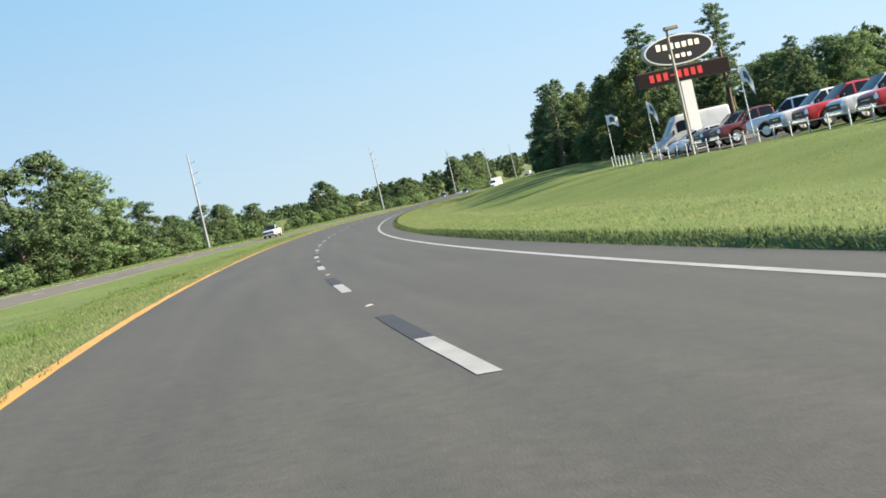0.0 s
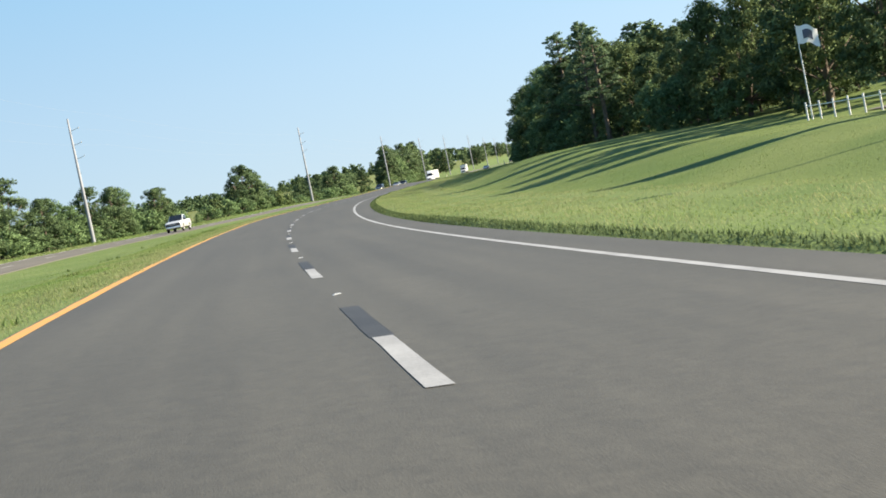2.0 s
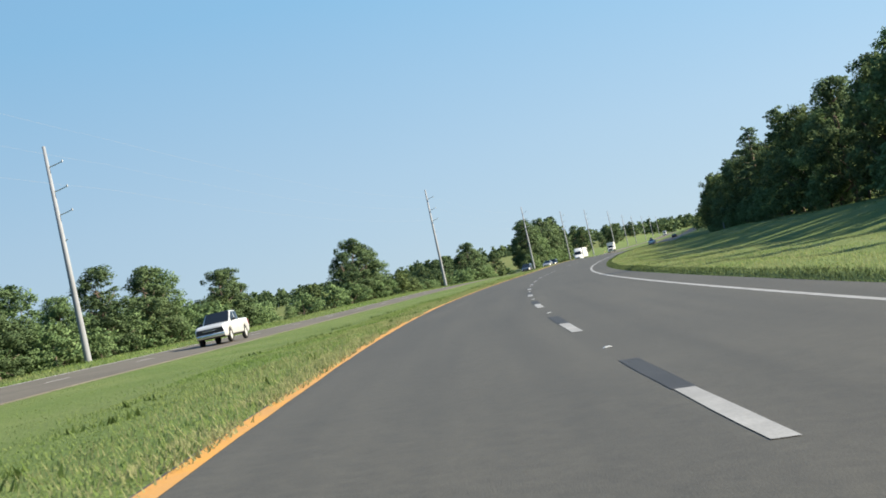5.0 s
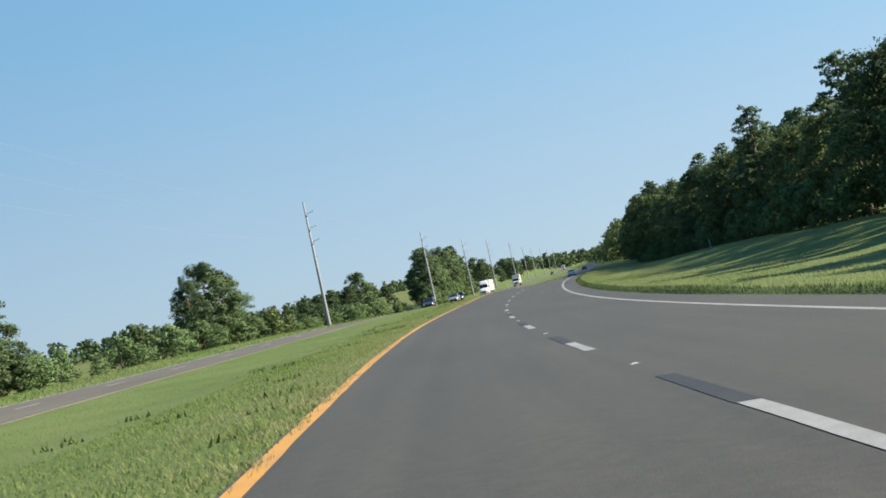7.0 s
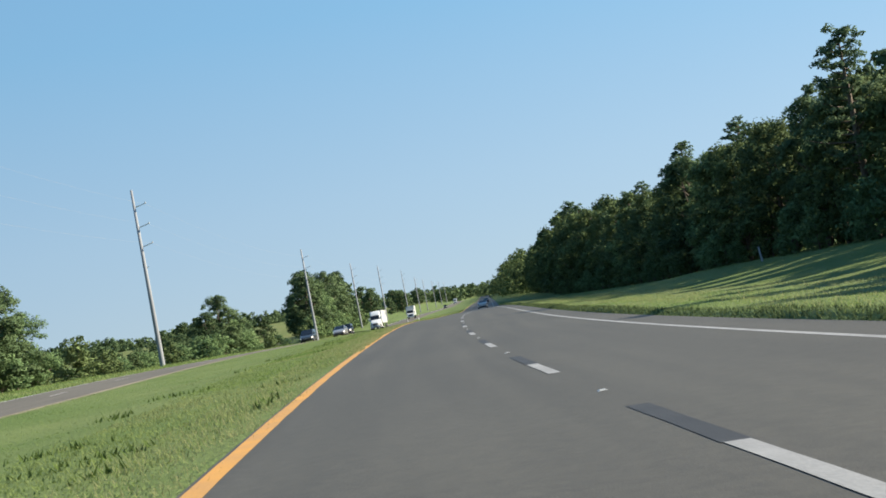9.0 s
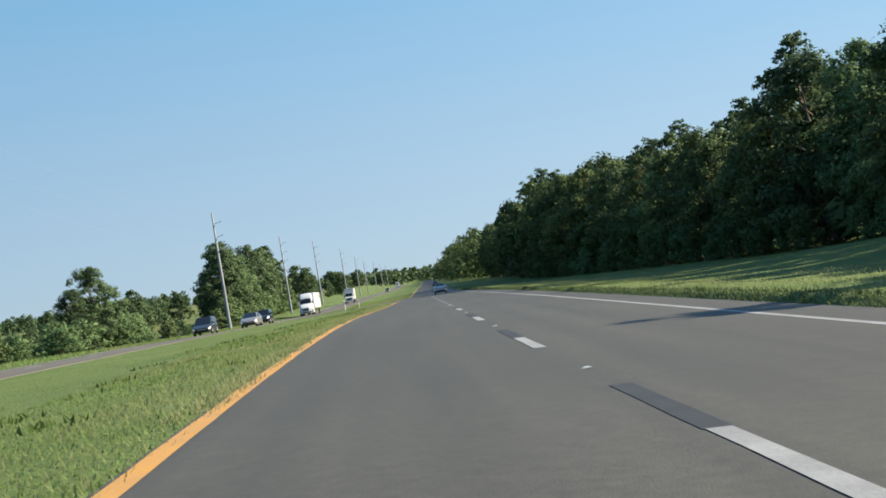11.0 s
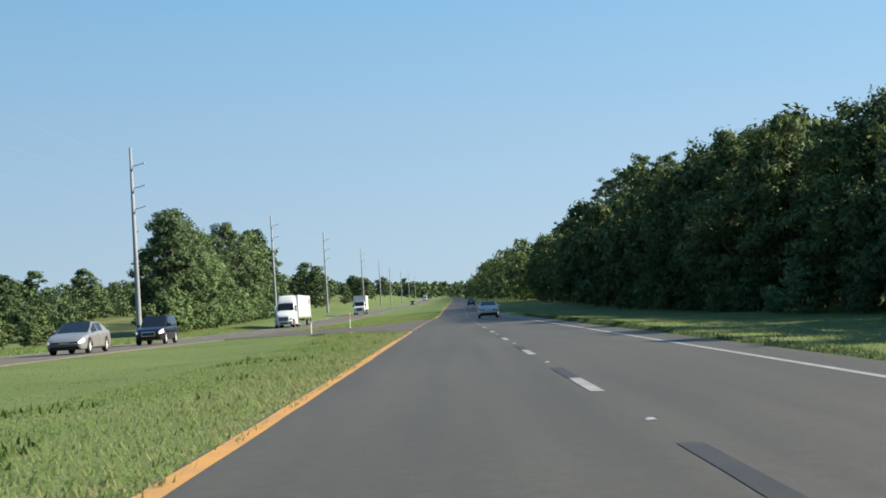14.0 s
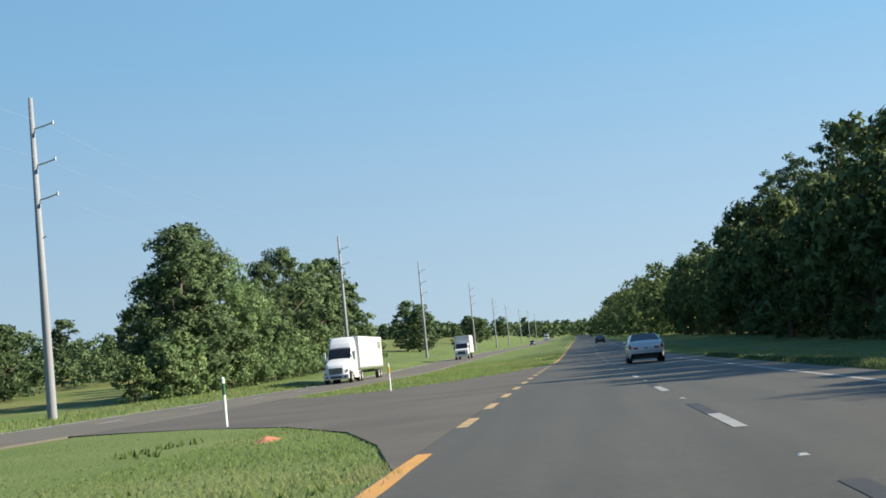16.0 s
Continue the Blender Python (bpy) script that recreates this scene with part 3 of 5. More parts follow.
# left-hand trees beyond the far carriageway
LEFT = [(151, -39, 14.6, 0), (164, -39, 17.0, 2), (158, -37, 11.0, 3), (171, -37, 9.0, 4), (179, -39, 14.6, 1), (188, -38, 10.5, 3), (201, -38, 9.8, 0), (209, -37, 7.0, 3), (216, -38, 7.0, 4), (224, -39, 6.0, 1),
        (232, -38, 8.3, 0), (243, -38, 8.2, 2), (249, -39, 8.0, 1), (263, -38, 7.4, 2), (268, -38.5, 7.6, 0), (319, -38.5, 8.6, 0), (325, -38.5, 10.8, 2), (331, -39, 9.8, 0), (337, -38, 7.0, 1), (425, -38.5, 10.0, 3), (422, -40, 7.6, 3), (431, -38.5, 6.0, 4),
        (513, -37.5, 15.0, 2), (518, -38, 16.2, 2), (523, -40, 15.3, 0), (529, -38, 14.0, 1), (537, -37.5, 11.0, 4), (545, -38, 12.0, 3), (553, -39, 14.5, 0), (562, -38.5, 16.6, 2), (571, -37.5, 13.0, 3), (580, -39, 15.0, 1), (588, -38.5, 15.8, 0), (598, -38.5, 16.4, 2), (606, -38.5, 12.5, 4)]
for s, u, hh, kind in LEFT:
    plant(BROAD[3 if kind in (0, 2, 3) else 4] if s < 570 else COARSE[1 + kind % 2], s, u, hh, 12, "broad green oak beyond the far carriageway", "tree", "trees beyond the far carriageway", wide=1.2 if 500 < s < 520 else 1.0 if s > 500 else 1.3)
for s, u, hh in ((500, -37, 3.6), (504, -36, 4.6), (508, -36.5, 5.4), (512, -35.6, 4.8), (516, -36, 5.2)):
    put_bush(s, u, hh, "vine-covered shrub under the roadside oaks", "hedge beyond the far carriageway", 1.1)
for k in range(26):
    s, u, hh = 504 + 4.2 * k, -34.6 - 1.2 * RNG.random(), 3.4 + 2.6 * RNG.random()
    put_bush(s, u, hh, "vine-covered shrub under the roadside oaks", "hedge beyond the far carriageway", 0.9)
for s in np.arange(140, 470, 4.4):
    gap = 276 < s < 286 or 345 < s < 400 or 437 < s
    hh = (1.6 if gap else 2.6) + 1.5 * RNG.random()
    put_bush(s + RNG.random() * 3, -36.5 - RNG.random() * 3, hh, "overgrown green hedge shrub by the far road", "hedge beyond the far carriageway", 1.25)
for s in np.arange(150, 272, 4.6):
    put_bush(s + RNG.random() * 2, -40 - RNG.random() * 2, 4.6 + 1.8 * RNG.random() - 0.01 * (s - 150), "tall leafy shrub between the roadside oaks", "hedge beyond the far carriageway", 1.05)
# scattered trees in the fields
for s, u, hh in ((470, -62, 6.5), (486, -66, 7.0), (497, -58, 5.5), (512, -70, 8.0), (530, -74, 8.5), (548, -70, 9.0), (566, -78, 9.5), (590, -80, 10.0), (610, -76, 10.5), (455, -74, 7.0), (440, -66, 6.0), (400, -62, 6.5), (412, -70, 7.5), (640, -70, 8.0),
                 (462, -54, 6), (476, -56, 5.5), (483, -55, 6.2), (491, -57, 6), (503, -56, 7), (508, -60, 6.4), (519, -60, 7.5), (446, -56, 5), (735, -43, 12), (742, -47, 13), (752, -43, 11), (722, -62, 9), (715, -58, 7), (850, -44, 8), (905, -42, 11), (918, -46, 11), (1010, -48, 11), (1100, -60, 12), (1200, -48, 13)):
    if s < 520:
        put_bush(s, u, hh * 0.55, "low leafy shrub standing in the rough pasture", "shrubs in the fields", 1.5)
    else:
        plant(COARSE[1 + int(RNG.integers(0, 2))], s, u, hh, 12, "rounded oak standing in the fields", "tree", "trees in the fields", wide=1.3)
# behind the dealer's lot
for k in range(13):
    s, u = 98 + 6.0 * k, 45 + 6 * RNG.random()
    plant(BROAD[4], s, u, 4.6 + 1.5 * RNG.random() + 0.012 * (s - 98), 12, "leafy green tree behind the dealer's lot", "tree", "trees behind the lot", wide=1.5)
for s, u, hh, w in ((135, 33.5, 12.6, 1.3), (118, 37.5, 11.8, 1.1), (127, 40, 8.5, 1.0), (141, 38, 11.0, 1.2), (112, 42, 7.0, 1.0)):
    plant(PINES[int(RNG.integers(0, 2))], s, u, hh, 14, "tall pine behind the dealer's sign", "pine tree", "trees behind the lot", wide=w)
for s, u, hh, k in ((109, 29.0, 8.4, 3), (115, 28.5, 9.4, 0), (121, 29.5, 9.0, 3), (128, 28.5, 7.6, 2), (136, 29.5, 8.2, 0), (144, 29, 7.4, 3)):
    plant(BROAD[k], s, u, hh, 12, "dense green tree on the bank past the lot", "tree", "trees behind the lot", wide=0.95)
for s, u, hh in ((126, 33, 6.0), (120, 36, 6.5), (131, 36, 6.5), (113, 39, 5.5), (138, 31, 6.0), (107, 41, 5.0)):
    plant(BROAD[3 + int(RNG.integers(0, 2))], s, u, hh, 12, "leafy green tree behind the dealer's lot", "tree", "trees behind the lot", wide=1.15)


def far_woods(name, places, leaves, size, mat, label):
    """A distant or hidden wood as one body of clumps. places: s, u, height."""
    cs, rs = [], []
    for s, u, hh in places:
        p = spot(s, u)
        for k in range(7):
            f = k / 6
            cs.append((p[0] + RNG.normal() * hh * 0.22 * (1.2 - f), p[1] + RNG.normal() * hh * 0.22 * (1.2 - f), p[2] + hh * (0.12 + 0.74 * f)))
            rs.append(hh * (0.16 + 0.1 * RNG.random()) * (1.25 - 0.5 * f))
    v, f, soft = leaf_cloud(cs, rs, leaves, size, RNG)
    ob = put(name, v, f, mat, label, "trees", "stuff", smooth=True)
    rounded(ob.data, soft)
    return ob


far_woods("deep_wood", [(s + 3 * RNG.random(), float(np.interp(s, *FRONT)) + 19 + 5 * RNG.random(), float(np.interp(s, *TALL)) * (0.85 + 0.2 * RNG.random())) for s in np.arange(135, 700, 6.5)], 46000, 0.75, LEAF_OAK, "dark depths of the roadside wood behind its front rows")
# Added belt behind the front row; its height sets how far shade reaches
far_woods("wood_thicket", [(s, float(np.interp(s, *FRONT)) + 9 + 2 * ((s * 0.37) % 1), float(np.interp(s, *TALL)) * (0.70 + 0.1 * ((s * 0.61) % 1))) for s in np.arange(290, 600, 3.1)], 42000, 0.66, LEAF_OAK, "leaf belt added inside the roadside wood to shade the verge")
far_woods("distant_roadside_wood", [(s, 18 + 16 * RNG.random() ** 1.5, (13 if s < 900 else 16) + 6 * RNG.random()) for s in np.arange(690, 1500, 4)], 90000, 0.9, LEAF_OAK, "dark roadside wood running on into the distance")
far_woods("distant_tree_line", [(s, -150 - 60 * RNG.random() - 0.10 * s, 8 + 5 * RNG.random()) for s in np.arange(120, 1300, 5)], 30000, 1.5, LEAF_MID, "distant hazy tree line across the fields")
far_woods("horizon_wood", [(1350 + 350 * RNG.random(), (-420 + 400 * RNG.random() if k % 3 else 6 + 300 * RNG.random()), 10 + 6 * RNG.random()) for k in range(330)], 32000, 2.6, LEAF_MID, "low wood closing the road's horizon")
far_woods("closing_wood", [(1880 + 220 * RNG.random(), 40 - 190 * RNG.random(), 12 + 6 * RNG.random()) for k in range(120)], 20000, 2.2, LEAF_MID, "hazy wood beyond the far bend of the road")
far_woods("field_wood", [(440 + 5.2 * k + 3 * RNG.random(), -60 - 0.17 * k * 2.2 - 10 * RNG.random(), 4.5 + 0.05 * k + 2.5 * RNG.random()) for k in range(46)], 24000, 0.42, LEAF_MID, "ragged wood across the field beyond the power line")
far_woods("wood_behind_lot", [(100 + 110 * RNG.random(), 56 + 14 * RNG.random(), 4.5 + 2.5 * RNG.random()) for s in range(30)], 14000, 0.48, LEAF_MID, "dense wood behind the dealer's lot")

# ---- power line ----
def power_pole():
    """A tapered pole with side arms; its foot at the origin, the arms towards +x."""
    top = new("utility_pole")
    bm = bmesh.new()
    tube(bm, [(0, 0, -0.5), (0, 0, 6), (0, 0, 17.3)], [0.27, 0.22, 0.12], 12)
    part("shaft", bm, CONCRETE_POLE, top, smooth=True)
    for z in (15.6, 13.6, 11.7):
        bm = bmesh.new()
        tube(bm, [(0.1, 0, z), (0.5, 0, z + 0.06), (1.15, 0, z + 0.22)], [0.05, 0.045, 0.04], 6)
        arm = part("arm", bm, STEEL, top, "grey insulator arm")
        bm = bmesh.new()
        tube(bm, [(1.15, 0, z + 0.14), (1.15, 0, z + 0.34)], [0.06, 0.06], 8)
        part("insulator", bm, STEEL, arm)
    bm = bmesh.new()
    tube(bm, [(0.1, 0, 9.6), (0.38, 0, 9.72)], [0.04, 0.04], 6)
    part("bracket", bm, STEEL, top)
    return top


POLE_AT = [95.0, 215.4, 351.0, 466.0, 561.7, 640.4, 748.4, 845.0, 935.0, 1040.0, 1150.0, 1270.0]
POLE_U = [-33.5, -33.2, -30.2, -29.7, -30.8, -30.2, -29.7, -30.0, -30.6, -30.0, -30.0, -30.0]
POLE_UP = [0.00, 0.19, -0.05, 0.11, -0.09, -0.89, 0.32, 0.00, 0.00, 0.00, 0.00, 0.00]
POLE_HIGH = [17.3, 16.0, 17.6, 17.3, 17.2, 18.9, 18.0, 17.3, 17.3, 17.3, 17.3, 17.3]
tagged(pole := power_pole(), "tall tapered grey utility pole with short side arms", "utility pole", "power line")
for n, s in enumerate(POLE_AT):
    m = pose(*(spot(s, POLE_U[n]) + [0, 0, POLE_UP[n]]), 0, 0, heading(s))
    one = copy_thing(pole, m) if n else pole
    one.matrix_basis = m @ Matrix.Diagonal((1, 1, POLE_HIGH[n] / 17.3, 1))
WIRE = simple("wire", (0.25, 0.26, 0.28), 0.5, 0.5)
for z in (15.95, 13.95, 12.05):
    for a, b in zip(POLE_AT[:8], POLE_AT[1:9]):
        pa, pb = Vector(spot(a, -29.0)), Vector(spot(b, -29.0))
        bm = bmesh.new()
        pts = [pa.lerp(pb, f) + Vector((0, 0, z - 5.0 * f * (1 - f) )) for f in np.linspace(0, 1, 13)]
        tube(bm, pts, [0.005] * 13, 3)
        me = bpy.data.meshes.new("power_cable")
        bm.to_mesh(me)
        bm.free()
        me.materials.append(WIRE)
        tagged(new("power_cable", me), "thin grey overhead cable sagging between poles", "cable", "power line cables")

# ---- vehicles: x ahead, y to their left, z up, the origin on the ground under the middle ----
GLASS = simple("car_glass", (0.008, 0.010, 0.013), 0.05, 0.0, 0.3)
TYRE = material("tyre_rubber", (0.02, 0.02, 0.021), 0.85, var=0.2, scale=6, fine=60, bump=0.1)
RIM = simple("alloy_rim", (0.62, 0.63, 0.64), 0.3, 0.45)
TRIM_BLACK = simple("black_plastic", (0.02, 0.02, 0.022), 0.55)
CHROME = simple("chrome", (0.75, 0.76, 0.77), 0.12, 1.0)
LAMP_CLEAR = simple("headlamp_lens", (0.75, 0.78, 0.8), 0.08, 0.3)
LAMP_LIT = simple("lit_headlamp", (0.9, 0.88, 0.8), 0.1, 0.0, emit=0.12)
LAMP_RED = simple("tail_lamp_lens", (0.30, 0.012, 0.01), 0.2)
PLATE = simple("number_plate", (0.6, 0.62, 0.6), 0.5)
BAR = simple("dark_lettering", (0.05, 0.07, 0.06), 0.6)


def paint(name, rgb, metal=0.25):
    """Car paint under clear coat with a film of road dust."""
    m = material(name, rgb, 0.32, metal=metal, var=0.06, scale=1.2, fine=9.0, bump=0.0, second=tuple(v * 0.9 for v in rgb), coat=0.35)
    return m


SILVER, WHITE, RED, MAROON = paint("silver_paint", (0.47, 0.48, 0.485), 0.2), paint("white_car_paint", (0.47, 0.48, 0.49), 0.0), paint("red_car_paint", (0.36, 0.02, 0.022), 0.1), paint("maroon_car_paint", (0.12, 0.025, 0.022), 0.2)
NAVY, CHARCOAL, BEIGE, ICE = paint("navy_car_paint", (0.007, 0.009, 0.022), 0.2), paint("charcoal_paint", (0.035, 0.042, 0.05), 0.3), paint("champagne_paint", (0.21, 0.212, 0.215), 0.3), paint("pale_silver_paint", (0.60, 0.66, 0.70), 0.4)


def box(bm, x0, x1, y0, y1, z0, z1, bevel=0.0, taper=0.0):
    vs = [bm.verts.new((x, y * (1 - taper if z == z1 else 1), z)) for x in (x0, x1) for y in (y0, y1) for z in (z0, z1)]
    fs = [bm.faces.new([vs[i] for i in q]) for q in ((0, 1, 3, 2), (4, 6, 7, 5), (0, 4, 5, 1), (2, 3, 7, 6), (0, 2, 6, 4), (1, 5, 7, 3))]
    bmesh.ops.recalc_face_normals(bm, faces=fs)
    if bevel:
        es = list({e for f in fs for e in f.edges})
        bmesh.ops.bevel(bm, geom=es, offset=bevel, segments=2, affect="EDGES", profile=0.6)


def boxed(name, dims, mat, parent, bevel=0.0, label="", taper=0.0):
    bm = bmesh.new()
    box(bm, *dims, bevel, taper)
    return part(name, bm, mat, parent, label)


def prism(pts, half, bevel=0.0, tops=None):
    """A side outline (x, z) drawn out to both sides; tops: half width by height."""
    bm = bmesh.new()
    wid = (lambda z: half) if tops is None else (lambda z: float(np.interp(z, *tops)))
    a = [bm.verts.new((x, wid(z), z)) for x, z in pts]
    b = [bm.verts.new((x, -wid(z), z)) for x, z in pts]
    bm.faces.new(a)
    bm.faces.new(b[::-1])
    n = len(pts)
    for k in range(n):
        bm.faces.new((a[k], b[k], b[(k + 1) % n], a[(k + 1) % n]))
    bmesh.ops.recalc_face_normals(bm, faces=bm.faces)
    if bevel:
        rim_edges = [e for e in bm.edges if abs(e.verts[0].co.y - e.verts[1].co.y) < 1e-3 or (e.verts[0].co.y * e.verts[1].co.y > 0)]
        bmesh.ops.bevel(bm, geom=rim_edges, offset=bevel, segments=3, affect="EDGES", profile=0.6)
    return bm


def wheel(parent, x, y, r, w=0.2, rim=RIM):
    side = 1 if y > 0 else -1
    bm = bmesh.new()
    prof = [(r * 0.62, -w / 2), (r * 0.94, -w / 2), (r, -w * 0.3), (r, w * 0.3), (r * 0.94, w / 2), (r * 0.62, w / 2)]
    n = 20
    rings = [[bm.verts.new((x + math.cos(6.2832 * k / n) * q, y + t, r + math.sin(6.2832 * k / n) * q)) for q, t in prof] for k in range(n)]
    for k in range(n):
        for j in range(len(prof) - 1):
            bm.faces.new((rings[k][j], rings[k][j + 1], rings[(k + 1) % n][j + 1], rings[(k + 1) % n][j]))
    ty = part("wheel", bm, TYRE, parent, "black tyre", smooth=True)
    bm = bmesh.new()
    c = bm.verts.new((x, y + side * w * 0.42, r))
    ring = [bm.verts.new((x + math.cos(6.2832 * k / n) * r * 0.64, y + side * w * (0.34 if k % 4 < 2 else 0.46), r + math.sin(6.2832 * k / n) * r * 0.64)) for k in range(n)]
    for k in range(n):
        bm.faces.new((c, ring[k], ring[(k + 1) % n]))
    part("rim", bm, rim, ty, "spoked alloy rim")


KINDS = {
    # length, width, roof height, wheel radius, axle places, bottom, line of the body's top from tail to nose, cabin outline, lamp heights as shares front and rear
    "sedan": (4.95, 1.84, 1.46, 0.32, (-1.45, 1.42), 0.22, [(-2.47, 0.84), (-2.42, 0.97), (-2.32, 1.02), (-1.75, 1.05), (-1.2, 0.99), (0.75, 0.965), (1.15, 0.95), (1.7, 0.86), (2.1, 0.77), (2.32, 0.69), (2.42, 0.63), (2.47, 0.58)], [(-1.95, 1.03), (-1.05, 1.42), (0.1, 1.43), (1.2, 0.93)], (0.62, 0.92), (0.62, 0.9)),
    "suv": (4.75, 1.88, 1.80, 0.37, (-1.4, 1.45), 0.3, [(-2.37, 1.0), (-2.33, 1.12), (-2.2, 1.14), (0.8, 1.10), (1.1, 1.10), (1.8, 1.05), (2.15, 0.98), (2.3, 0.9), (2.37, 0.82)], [(-2.28, 1.13), (-2.0, 1.74), (0.15, 1.76), (1.08, 1.09)], (0.6, 0.9), (0.6, 0.95)),
    "minivan": (5.0, 1.95, 1.75, 0.33, (-1.45, 1.5), 0.24, [(-2.5, 0.95), (-2.46, 1.03), (-2.3, 1.05), (0.9, 1.02), (1.3, 0.99), (1.9, 0.88), (2.25, 0.77), (2.42, 0.68), (2.5, 0.6)], [(-2.42, 1.04), (-2.15, 1.7), (0.25, 1.72), (1.45, 0.97)], (0.6, 0.92), (0.6, 0.95)),
    "hatch": (4.3, 1.82, 1.5, 0.32, (-1.25, 1.35), 0.22, [(-2.15, 0.88), (-2.1, 1.0), (-1.95, 1.03), (0.8, 0.96), (1.2, 0.93), (1.7, 0.83), (1.95, 0.74), (2.08, 0.66), (2.15, 0.58)], [(-2.05, 1.02), (-1.55, 1.45), (0.1, 1.47), (1.3, 0.91)], (0.6, 0.92), (0.6, 0.92)),
    "pickup": (5.9, 2.02, 1.95, 0.41, (-1.75, 1.85), 0.42, [(-2.95, 1.28), (-2.92, 1.32), (-2.8, 1.33), (-0.95, 1.33), (-0.85, 1.25), (1.0, 1.23), (1.3, 1.26), (2.3, 1.22), (2.7, 1.17), (2.88, 1.1), (2.95, 1.02)], [(-0.9, 1.25), (-0.75, 1.88), (0.45, 1.90), (1.3, 1.24)], (0.62, 0.96), (0.45, 0.9)),
    "van": (6.0, 2.05, 2.75, 0.36, (-1.75, 1.9), 0.3, [(-3.0, 2.5), (-2.97, 2.66), (-2.85, 2.73), (0.8, 2.75), (1.1, 2.66), (1.25, 2.5), (2.0, 1.35), (2.2, 1.22), (2.75, 1.02), (2.93, 0.9), (3.0, 0.78)], None, (0.55, 0.88), (0.3, 0.5)),
}
NAMES = {"sedan": "sedan_car", "suv": "sport_utility_car", "minivan": "minivan", "hatch": "hatchback_car", "pickup": "pickup_truck", "van": "delivery_van"}
SHARE = [0, 0.08, 0.17, 0.28, 0.39, 0.5, 0.61, 0.72, 0.82, 0.9, 0.96, 1.0]
SWELL = [0.94, 0.972, 0.988, 0.997, 1.0, 1.0, 0.994, 0.984, 0.97, 0.952, 0.925, 0.87]


def loft(xs, section, caps=True):
    """A skin over sections along x. section(x): points (y, z) from the lower right over the top to the middle.
    Returns corners and faces, each face with its station, row and whether it is on top."""
    vs, fs, keys = [], [], []
    for x in xs:
        half = section(x)
        ring = [(-y, z) for y, z in half] + [(y, z) for y, z in half[-2::-1]]
        vs += [(x, y, z) for y, z in ring]
    n = len(ring)
    for i in range(len(xs) - 1):
        for j in range(n - 1):
            fs.append((i * n + j, (i + 1) * n + j, (i + 1) * n + j + 1, i * n + j + 1))
            keys.append((i, min(j, n - 2 - j)))
    if caps:
        for i, flip in ((0, 1), (len(xs) - 1, 0)):
            for j in range((n - 1) // 2):
                q = (i * n + j, i * n + j + 1, i * n + n - 2 - j, i * n + n - 1 - j)
                q = (q[0], q[1], q[3]) if q[1] == q[2] else q
                fs.append(q if flip else q[::-1])
                keys.append((-1 if flip else len(xs), j))
    return np.array(vs), fs, keys


def skin(name, vs, fs, mat, parent, lift=0.0, pick=None, label=""):
    """A smooth part out of a loft's faces; lift raises it off the skin it lies on."""
    bm = bmesh.new()
    bv = [bm.verts.new(v) for v in vs]
    for k, f in enumerate(fs):
        bm.faces.new([bv[i] for i in f])
    bm.normal_update()
    if lift:
        for v in bm.verts:
            v.co += v.normal * lift
    bm.faces.ensure_lookup_table()
    if pick is not None:
        gone = [f for k, f in enumerate(bm.faces) if not pick[k]]
        bmesh.ops.delete(bm, geom=gone, context="FACES")
    return part(name, bm, mat, parent, label, smooth=True)


